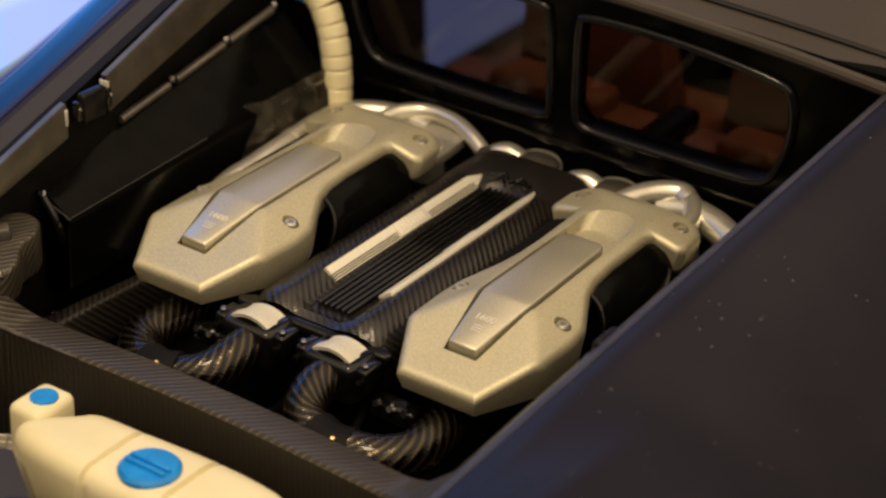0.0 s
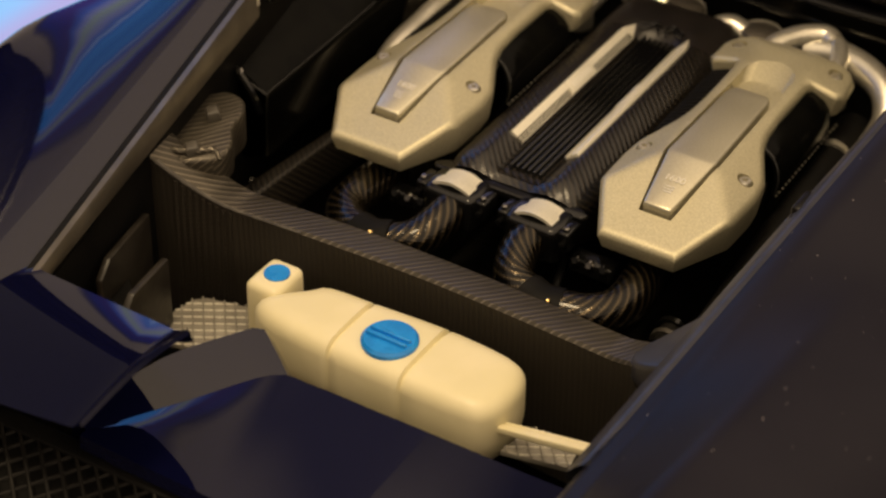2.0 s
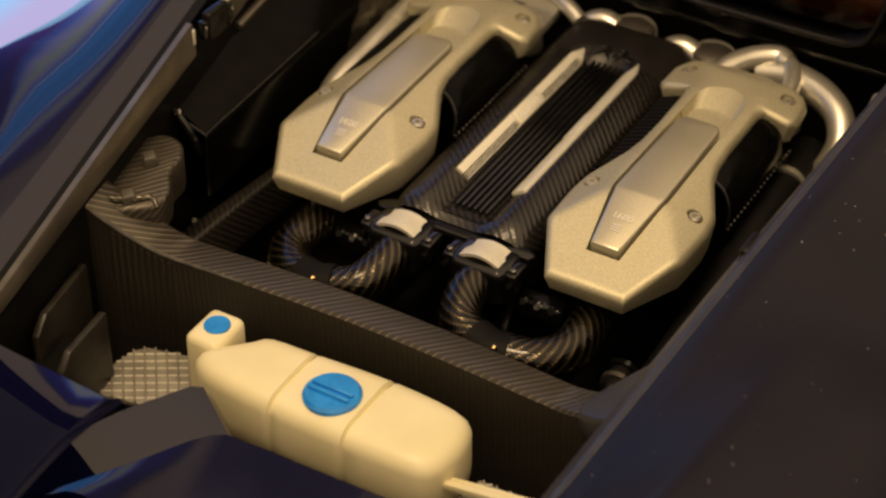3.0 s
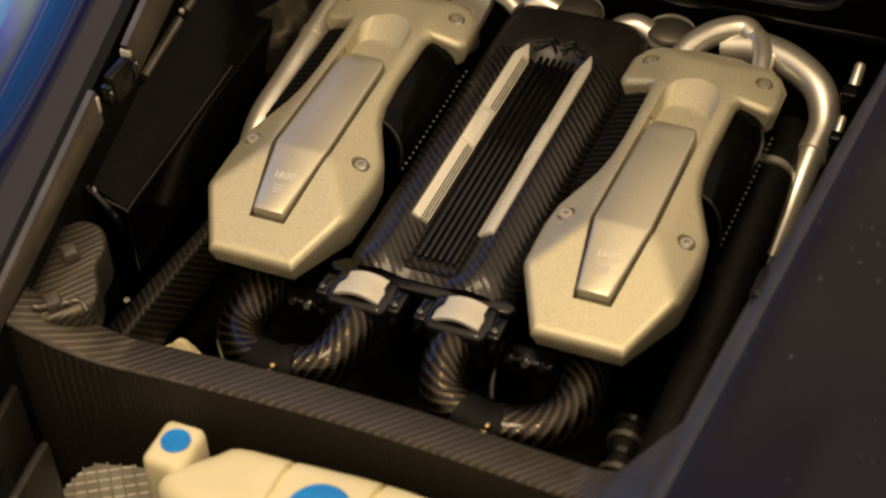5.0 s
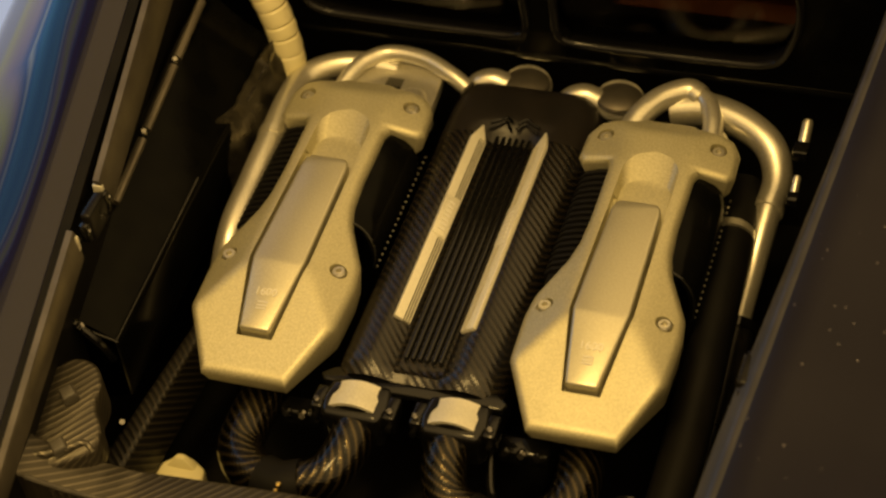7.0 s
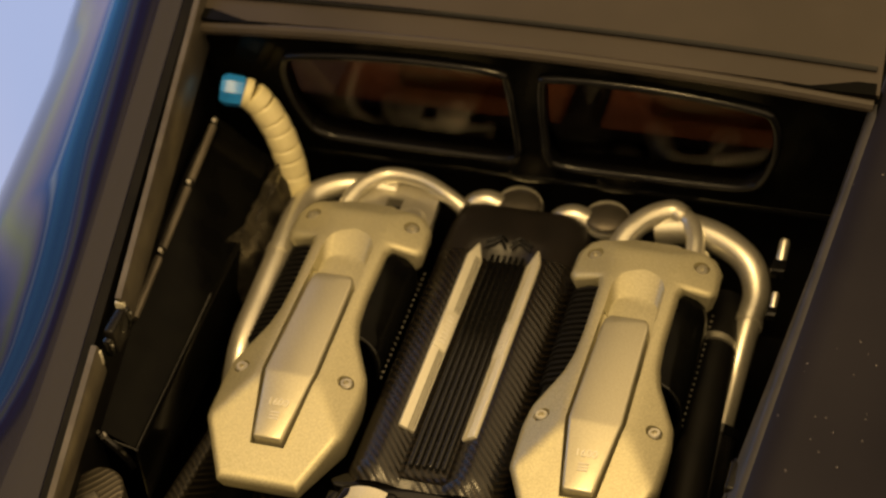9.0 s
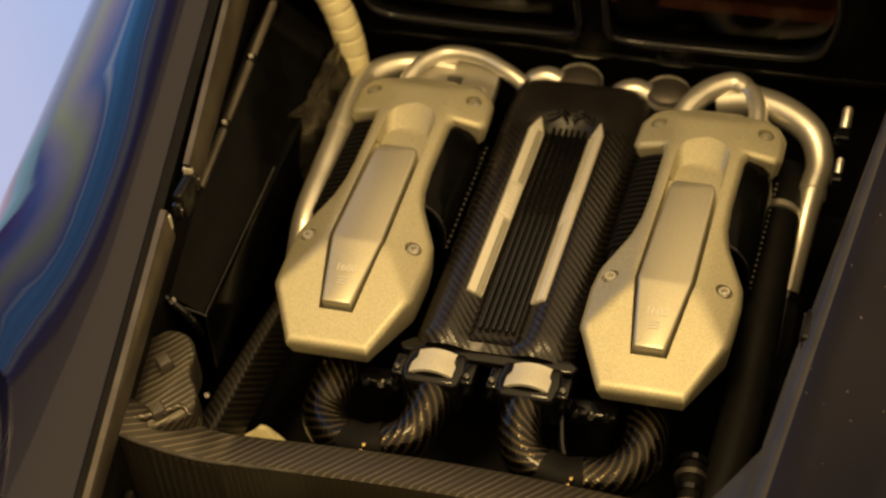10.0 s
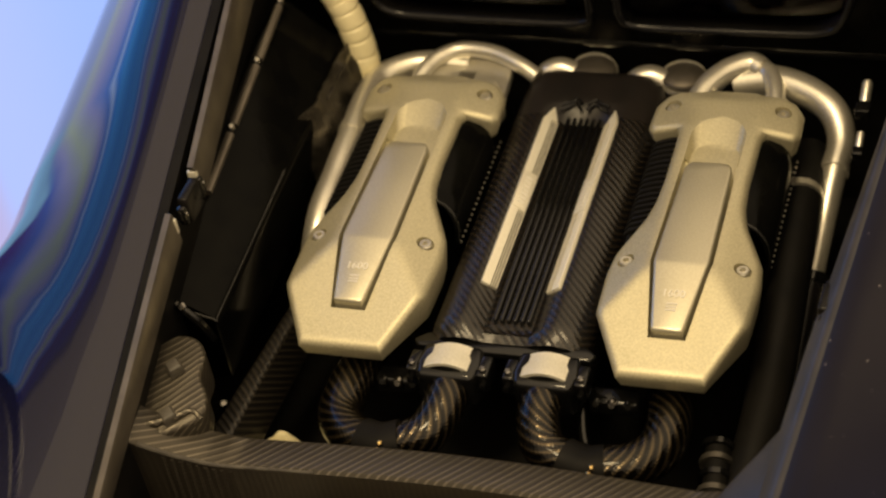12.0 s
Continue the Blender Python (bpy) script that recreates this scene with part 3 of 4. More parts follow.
def layered(outlines):
    """A solid through outlines of equal length at rising heights: pairs of outline and z."""
    bm = bmesh.new()
    rings = [[bm.verts.new((x, y, z)) for x, y in o] for o, z in outlines]
    n = len(rings[0])
    for a, b in zip(rings, rings[1:]):
        for i in range(n):
            bm.faces.new((a[i], a[(i + 1) % n], b[(i + 1) % n], b[i]))
    bm.faces.new(rings[0][::-1])
    bm.faces.new(rings[-1])
    bmesh.ops.recalc_face_normals(bm, faces=bm.faces)
    return bm


def words(text, size, at, material, parent, name="lettering", turn=0.0, height=0.06, slope=0.0):
    """Raised letters in the built-in font, lying on a top face."""
    cu = bpy.data.curves.new(name, "FONT")
    cu.body, cu.size, cu.extrude, cu.align_x, cu.align_y = text, size * MM, height * MM, "CENTER", "CENTER"
    tmp = new(name, cu)
    bpy.context.view_layer.update()
    me = bpy.data.meshes.new_from_object(tmp.evaluated_get(bpy.context.evaluated_depsgraph_get()))
    bpy.data.objects.remove(tmp)
    me.transform(Matrix.Translation(Vector(at) * MM) @ Matrix.Rotation(slope, 4, "X") @ Matrix.Rotation(turn, 4, "Z"))
    me.materials.clear()
    me.materials.append(material)
    ob = new(name, me)
    ob.parent = parent
    return ob


COVER = [(3.75, -10.9), (6.5, -5.4), (6.65, -0.8), (6.35, 1.5), (4.45, 5.2), (3.95, 7.2), (3.75, 10), (3.75, 16.2), (4.05, 16.75), (6.4, 16.9), (6.9, 17.6), (6.8, 20.4), (5.9, 21.7), (2.6, 22.6)]


def cover_width(y):
    return float(np.interp(y, [q[1] for q in COVER], [q[0] for q in COVER]))


def cover_height(x, y):
    """Crowned top, a sloping nose facet, a falling rear end and rounded shoulders."""
    a = abs(x) - 2.9
    z = 0.62 - (0.24 if y < 8 else 0.24 - 0.011 * min(9, y - 8)) * (a + math.sqrt(a * a + 0.12))
    for other in (0.62 + 0.33 * (y + 1.2), 0.62 - 0.45 * (y - 20.7)):
        h = max(0.0, 0.16 - abs(z - other)) / 0.16
        z = min(z, other) - h * h * 0.04
    away = y + 10.9
    for (x0, y0), (x1, y1) in zip(COVER, COVER[1:]):
        u = min(1, max(0, ((abs(x) - x0) * (x1 - x0) + (y - y0) * (y1 - y0)) / ((x1 - x0) ** 2 + (y1 - y0) ** 2)))
        away = min(away, math.hypot(abs(x) - x0 - u * (x1 - x0), y - y0 - u * (y1 - y0)))
    r = 0.55
    if away < r:
        z -= r - math.sqrt(max(0.0, r * r - (r - away) ** 2))
    return z


def cover_body():
    """The moulded shell: its top as a fine sheet, its walls straight down to a tucked-in foot."""
    ys = [-10.9, -10.85, -10.75, -10.6, -10.4, -10.1, -9.8] + [-9.5 + 0.4 * k for k in range(65)] + [16.5, 16.65, 16.75, 16.78, 16.82, 16.86, 16.9, 17.0, 17.2, 17.4, 17.6, 17.9] + [18.3 + 0.4 * k for k in range(9)] + [21.75, 22.0, 22.2, 22.4, 22.55, 22.6]
    us = [0, 0.12, 0.24, 0.36, 0.46, 0.54, 0.62, 0.70, 0.76, 0.82, 0.86, 0.90, 0.93, 0.955, 0.975, 0.99, 1.0]
    us = [-u for u in us[:0:-1]] + us
    bm = bmesh.new()
    g = [[bm.verts.new((u * cover_width(y), y, cover_height(u * cover_width(y), y))) for u in us] for y in ys]
    for a, b in zip(g, g[1:]):
        for i in range(len(us) - 1):
            bm.faces.new((a[i], a[i + 1], b[i + 1], b[i]))
    rim = g[0] + [r[-1] for r in g[1:-1]] + g[-1][::-1] + [r[0] for r in g[-2:0:-1]]
    foot = []
    for v in rim:
        y = v.co.y
        deep = -4.5 if y < 3 else (-4.5 + 1.15 * (y - 3) if y < 5 else (-2.2 if y < 16.5 else -2.7))
        foot.append(bm.verts.new((v.co.x * 0.93, y + (0.5 if y < -4 else 0), min(deep, v.co.z - 0.3))))
    n = len(rim)
    for i in range(n):
        bm.faces.new((rim[i], foot[i], foot[(i + 1) % n], rim[(i + 1) % n]))
    bm.faces.new(foot)
    bmesh.ops.recalc_face_normals(bm, faces=bm.faces)
    return bm


def bank_cover():
    ob = thing("engine_cover", (0, 0, 0), "silver painted engine bank cover with raised centre badge", "engine cover", "engine bank covers")
    body = part("body", cover_body(), SILVER, ob, sharp=40)
    bolts = ((-1, 0, -0.05), (1, 0, -0.05), (-1, 19.9, 0.15), (1, 19.9, 0.15))
    holes = [lathe([(0.72, -1.0), (0.80, 2)], (sx * 5.0, y, z), sides=20) for sx, y, z in bolts]
    slot = prism(mirrored([(1.58, -7.58), (2.66, -0.56), (2.46, 12.6)]), -1, 3)
    for v in slot.verts:
        if v.co.z < 0:
            v.co.z = -3.2 + 0.15 * (v.co.y + 7.5)
    arc = [radians(7.5 * k) for k in range(12)]
    floor_line = mirrored([(2.15, 11.0)] + [(2.15 * math.cos(a), 13.8 + 1.9 * math.sin(a)) for a in arc])
    lip_line = mirrored([(2.48, 11.0)] + [(2.48 * math.cos(a), 15.5 + 2.6 * math.sin(a)) for a in arc])
    scoop = layered([(floor_line, -0.4), (lip_line, 0.66), (lip_line, 3)])
    carve(body, slot, scoop, *holes)
    badge = prism(mirrored([(1.35, -7.3), (2.36, -0.5), (2.14, 10.6), (2.0, 11.4), (1.6, 11.9)]), -3.4, 0.78)
    slice_off(badge, (0, -0.9, 0.78), Vector((0, -0.235, 1)).normalized())
    plate = part("badge", soften(badge, 0.26, 3, 9), BADGE, ob, "raised silver centre badge")
    for k, y in enumerate((-3.9, -5.2)):
        if k == 0:
            words("1600", 1.0, (0, y, 0.81 - 0.235 * (-0.9 - y)), LETTER, plate, slope=math.atan(0.235))
        else:
            for j in range(3):
                part("mark", box(-0.45, y - 0.3 + 0.3 * j, -0.6, 0.45, y - 0.16 + 0.3 * j, 0.82 - 0.235 * (-0.9 - (y - 0.16 + 0.3 * j))), LETTER, plate)
    for sx, y, z in bolts:
        part("bolt", lathe([(0.6, -1.2), (0.6, -0.42), (0.5, -0.27), (0.28, -0.27), (0.24, -0.7), (0, -0.7)], (sx * 5.0, y, z), sides=14), STEEL, ob)
    return ob


left_cover = bank_cover()
left_cover.matrix_basis = pose(-14 * MM, 0, 0)
copy_thing(left_cover, pose(14 * MM, 0, 0))


def intercooler():
    ob = thing("intercooler", (0, 0, 0), "black intercooler with smooth flank and bare fins", "intercooler", "intercoolers")
    # smooth flank on one side, leaning forward at its front end
    section = [(2.4, -0.5), (3.5, -0.42), (4.4, -0.62), (5.3, -1.1), (6.0, -1.9), (6.35, -2.9), (6.35, -4.2), (6.1, -6.0), (6.0, -9.0)]
    rows = []
    for k in range(15):
        u = k / 14
        shrink = 0.9 * max(0.0, abs(u - 0.5) - 0.42) / 0.08
        rows.append([(2.4 + (x - 2.4) * (1 - 0.12 * shrink), (1 - u) * (6.0 + 0.42 * max(z, -5)) + u * (18.0 - 0.16 * max(0, x - 4.5) ** 2), z - 0.22 * shrink * (z > -4)) for x, z in section])
    bm = sheet(rows)
    bmesh.ops.holes_fill(bm, edges=bm.edges)
    part("flank", bm, SHELL, ob, "smooth black flank", sharp=50)
    part("flank_edge", tube([(x - 0.05, 6.0 + 0.42 * z - 0.02, z + 0.02) for x, z in section[1:7]], 0.13, 8, 4), BEAD, ob, "polished edge bead")
    part("core", soften(box(-6.2, 3.0, -9, 2.6, 18, -1.75), 0.5, 3), MATT, ob)
    # steel dots put in for the row of glints along the flank
    tip = None
    for k in range(20):
        if tip is None:
            d = tip = part("stud", lathe([(0.1, -0.1), (0.1, 0.02), (0.06, 0.08), (0, 0.09)], (0, 0, 0), (0.6, 0, 0.8), 8), STEEL, ob, "tiny steel dot standing for a glint")
        else:
            d = new("stud", tip.data)
            d.parent = ob
        d.location = Vector((6.36, 4.5 + 0.72 * k, -4.25)) * MM
    fin = None
    for k in range(19):
        if fin is None:
            bm = upright([(-3.2, -0.6), (-4.8, -0.9), (-6.0, -1.4), (-6.55, -2.1), (-6.6, -4.4), (-6.2, -7), (-3.2, -7)], -0.22, 0.22, 0)
            f = fin = part("fin", soften(bm, 0.16, 2), MATT, ob)
        else:
            f = new("fin", fin.data)
            f.parent = ob
        f.location.y = (4.9 + 0.72 * k) * MM
    return ob


ic = intercooler()
ic.matrix_basis = pose(-14 * MM, 0, 0)
copy_thing(ic, pose(14 * MM, 0, 0))

plenum = thing("intake_plenum", (0, 0, 0), "black carbon intake plenum with two silver strips", "engine part")


def plenum_shell():
    """Domed carbon shell with a trough along its middle."""
    rows = []
    for y in np.linspace(-8.2, 26.8, 50):
        end = max(0, (y - 22.5) / 4.3)
        front = max(0, (-6.4 - y) / 1.8)
        wide = 7.2 - 0.45 * end ** 4
        drop = 0.12 * end ** 4 + 0.8 * front ** 2
        tr = 1.0 if y < 20.6 else max(0.0, 1 - (y - 20.6) / 1.4)
        tr *= 1 if y > -6.8 else max(0.3, 1 - (-6.8 - y) / 1.2)
        prof = [(-1, -7.5), (-1, -5.2), (-0.975, -4.1), (-0.89, -3.0), (-0.76, -2.42), (-0.6, -2.22), (-0.515, -2.2), (-0.31, -2.2 - 0.95 * tr), (-0.27, -2.2 - 1.3 * tr)]
        prof = prof + [(-a, b) for a, b in reversed(prof)]
        rows.append([(a * wide, y, b - drop * (1 if b > -5 else 0)) for a, b in prof])
    return rows


shell_rows = plenum_shell()
part("body", sheet(shell_rows[:41]), CARBON_FINE, plenum, sharp=50)
last = shell_rows[-1]
part("rear_cap", sheet(shell_rows[40:] + [[(x * 0.995, y + 0.25, z - 0.3) for x, y, z in last], [(x * 0.99, y + 0.3, min(z, -7.4)) for x, y, z in last]]), SATIN_BLACK, plenum, "plain satin black rear end", sharp=50)
part("front_lip", soften(prism(mirrored([(3.0, -9.15), (7.6, -9.0), (8.1, -8.3), (7.0, -7.4), (2.2, -7.2)]), -4.4, -3.5), 0.25, 3), GLOSS, plenum, "gloss black front lip")
part("back_block", soften(box(-5.6, 24.8, -9, 5.6, 26.6, -4.6), 0.6, 3), BLACK, plenum)
rib = None
for k in range(6):
    x = -1.5 + 0.6 * k
    if rib is None:
        rib = part("rib", soften(box(-0.19, -5.7, -4, 0.19, 21.0, -3.0), 0.16, 3), GLOSS, plenum)
        r = rib
    else:
        r = new("rib", rib.data)
        r.parent = plenum
    r.location.x = x * MM
for s in (-1, 1):
    bm = prism([(-0.76, -2.3), (0.76, -2.3), (0.76, 19.6), (0.1 * s, 21.6), (-0.76, 19.6)], -0.25, 0.28)
    st = part("strip", soften(bm, 0.1, 2), STRIP, plenum, "grooved silver trim strip")
    grooves = [prism([(s * -g - 0.07, -2.6), (s * -g + 0.07, -2.6), (s * -g + 0.07, 7.4), (s * -g - 0.07, 7.4)], -0.15, 1) for g in (0.12, 0.34, 0.56)]
    grooves += [prism([(s * -g - 0.07, 12.2), (s * -g + 0.07, 12.2), (s * -g + 0.07, 19.8), (s * -g - 0.07, 19.8)], -0.15, 1) for g in (0.12, 0.34, 0.56)]
    carve(st, *grooves)
    plate = part("nameplate", soften(box(-0.72, 7.5, 0.1, 0.72, 12.1, 0.36), 0.08, 2), STRIP, st)
    for k in range(7):
        part("mark", box(-0.3, 8.1 + 0.52 * k, 0.34, 0.3, 8.38 + 0.52 * k, 0.42), LETTER, st)
    st.matrix_basis = pose(s * 2.95 * MM, 0, -2.62 * MM, 0, -s * 35, 0)
# arched emblem behind the trough
for k in range(2):
    for e in (-1, 1):
        part("emblem_bar", tube([(e * 0.25, 21.1 + 0.75 * k, -2.16), (e * 0.9, 21.9 + 0.6 * k, -2.12), (e * 1.5, 21.5 + 0.6 * k, -2.14), (e * 2.3, 21.0 + 0.7 * k, -2.18)], 0.16, 8, 5), GLOSS, plenum)

for s in (-1, 1):
    cap = thing("pipe_clamp", (0, 0, 0), "gloss black clamp with a silver plate on an intake pipe", "clamp", "pipe clamps")
    x = s * 4.25
    rows = [[(x + a, -11.7 + 2.7 * b, -2.65 - 0.16 * a * a - 0.25 * (b > 0.5)) for a in np.linspace(-1.95, 1.95, 9)] for b in np.linspace(0, 1, 4)]
    part("plate", sheet(rows, 0.3), STRIP, cap, "curved silver plate")
    part("collar", soften(prism([(x - 2.5, -12.5), (x + 2.5, -12.5), (x + 2.9, -11), (x + 2.7, -8.6), (x - 2.7, -8.6), (x - 2.9, -11)], -7, -3.35), 0.6, 4), GLOSS, cap)
    for e in (-1, 1):
        part("lug", soften(box(x + e * 3.1 - 0.55, -11.8, -5.6, x + e * 3.1 + 0.55, -9.4, -3.6), 0.25, 3), GLOSS, cap)
        part("screw", lathe([(0.3, 0), (0.3, 0.3), (0.2, 0.42), (0, 0.42)], (x + e * 3.15, -11.2, -3.6), sides=10), GLINT, cap)
        part("screw", lathe([(0.3, 0), (0.3, 0.5), (0, 0.6)], (x + e * 3.2, -11.8, -4.6), (0, -1, 0.2), 10), GLOSS, cap)
    pipe = thing("intake_pipe", (0, 0, 0), "bent glossy carbon intake pipe", "pipe", "intake pipes")
    part("inner_bend", tube([(s * 4.25, -9.6, -5.5), (s * 4.1, -12.2, -5.4), (s * 4.2, -14.2, -5.7), (s * 5.2, -16.4, -6.4), (s * 7.4, -17.4, -7.0)], 1.85, 28), CARBON, pipe)
    part("outer_bend", tube([(s * 10.2, -17.4, -7.15), (s * 12.3 + 0.3, -16.6, -7.2), (s * 13.9 + 0.4, -14.7, -7.2), (s * 14.2 + 0.5, -12.3, -7.1), (s * 14.0 + 0.4, -9.6, -7.2), (s * 13.8 + 0.3, -7, -7.5)], 1.95, 28), CARBON, pipe)
    part("sleeve", tube([(s * 7.0, -17.25, -6.9), (s * 8.8, -17.7, -7.1), (s * 10.5, -17.35, -7.15)], 2.05, 28), MATT, pipe, "black rubber sleeve")
    bx = -8.4 if s < 0 else 9.7
    for dz in (0, 0.6):
        part("screw", lathe([(0.22, 0), (0.22, 0.3), (0.12, 0.4), (0, 0.4)], (bx + 0.3 * dz, -19.2 + 0.7 * dz, -5.7 + 0.6 * dz), (0.2, -0.6, 0.8), 10), BRASS, pipe)

for s in (-1, 1):
    line = thing("vacuum_line", (0, 0, 0), "thin black vacuum line between the intake pipes", "hose", "vacuum lines")
    part("line", tube([(s * 6.5, -9.5, -8), (s * 7.5, -13, -9.5), (s * 9.5, -15, -9.2), (s * 12.2, -14.4, -9.6)], 0.4, 10), GLOSS, line)
    part("elbow", tube([(s * 12.0, -14.4, -9.6), (s * 13.0, -14.0, -10.4), (s * 13.0, -13.6, -12)], 0.65, 12), GLOSS, line)
    rail = thing("fuel_rail", (0, 0, 0), "black rail under the plenum front", "rail", "fuel rails")
    part("rail", soften(box(s * 9.5 - 2.2, -10.5, -8.5, s * 9.5 + 2.2, -8.6, -6.8), 0.4, 3), GLOSS, rail)
    for k in range(3):
        part("nozzle", lathe([(0.5, -1.2), (0.5, 0.4), (0.3, 0.6), (0, 0.6)], (s * 9.5 - 1.4 + 1.4 * k, -10.2, -7.2), (0, -0.8, 0.5), 10), GLINT if k == 1 else GLOSS, rail)

# silver pipes behind the covers
for s in (-1, 1):
    ex = thing("exhaust_pipe", (0, 0, 0), "silver cast pipe curving round the engine cover", "pipe", "exhaust pipes")
    if s > 0:
        pts = [(13.2, 27.6, -3.4), (16.2, 27.6, -2.9), (19.6, 26.6, -2.9), (22.4, 24.8, -3.5), (23.6, 22.6, -5.0), (23.2, 20.4, -7.0), (22.8, 16.4, -9.5), (22.5, 10.2, -11.8)]
    else:
        pts = [(-13.2, 27.8, -3.4), (-16.4, 28.0, -3.2), (-19.4, 27.2, -3.1), (-21.7, 25.0, -3.1), (-22.1, 21.4, -3.0), (-21.95, 17, -3.2), (-21.8, 11.5, -3.5), (-21.6, 5, -4.3), (-21.6, -1, -10)]
    part("bend", tube(pts, (lambda u: 1.7 - 0.65 * u) if s > 0 else (lambda u: 1.2 + 0.15 * u), 20), STEEL, ex)
    q = Vector(pts[5])
    part("joint_ring", tube([q + Vector((0, 0.5, 0)), q - Vector((0, 0.35, 0.05))], 1.4 if s > 0 else 1.45, 20, 0), STEEL, ex)
    loop = thing("coolant_loop", (0, 0, 0), "arched silver pipe behind the engine cover", "pipe", "coolant loops")
    if s > 0:
        pts = [(10.2, 23.6, -2.6), (10.9, 25.4, -2.1), (12.3, 27.3, -1.8), (14.3, 28.5, -1.7), (15.6, 28.0, -1.9)]
        part("second_leg", tube([(15.2, 28.3, -1.9), (16.4, 27.4, -1.9), (17.2, 25.6, -2.2), (17.5, 23.2, -2.8)], 0.95, 18), STEEL, loop)
    else:
        pts = [(-17.7, 23.8, -2.8), (-17.1, 25.6, -2.3), (-16.2, 27.2, -2.0), (-14.2, 28.6, -1.9), (-10.8, 28.4, -1.9), (-7.8, 27.1, -2.2), (-5.9, 26.2, -2.8)]
        shelf_plate = part("shelf", soften(prism([(-17.2, 21.5), (-8.2, 21.5), (-8.6, 27.2), (-10.8, 28.2), (-14.2, 28.4), (-16.6, 26.6)], -3.6, -2.5), 0.2, 2), STEEL, loop, "flat cast web inside the arch")
        carve(shelf_plate, prism([(-13.6, 24.2), (-12.0, 24.2), (-12.0, 26.0), (-13.6, 26.0)], -4, -2))
    part("arch", tube(pts, 1.15 if s > 0 else 0.8, 18), STEEL, loop)
    part("boss", soften(lathe([(1.75, -6), (1.6, -2.6), (1.2, -2.2), (0, -2.2)], (s * 14 + 3.4, 23.6, 0), sides=20), 0.2, 2), STEEL, loop)
    part("boss", soften(lathe([(1.5, -6), (1.4, -2.8), (1.0, -2.5), (0, -2.5)], (s * 14 - 3.2, 23.8, 0), sides=20), 0.2, 2), STEEL, loop)

for x, y in ((-0.9, 28.4), (8.0, 28.0)):
    cp = thing("throttle_cap", (x, y, -3.2), "polished mushroom-shaped metal cap behind the plenum", "cap", "throttle caps")
    part("base", lathe([(0.9, -3), (1.0, -1.2), (2.2, -0.9), (2.35, -0.4), (2.2, 0)], (0, 0, 0), (0.1, -0.1, 1)), STEEL, cp)
    # darker metal here paints the dark surroundings that the silver dome mirrors
    part("dome", lathe([(2.2, -0.1), (2.1, 0.2), (1.7, 0.45), (0.8, 0.6), (0, 0.62)], (0, 0, 0), (0.05, 0.12, 1)), RIM, cp, "domed top, darkened for what it mirrors")
    part("branch", tube([(-1.5, -0.4, -0.6), (-3.2, -0.2, -0.1), (-4.6, -0.6, -0.6), (-5.2, -1.2, -2.0)], 1.15, 16), STEEL, cp)

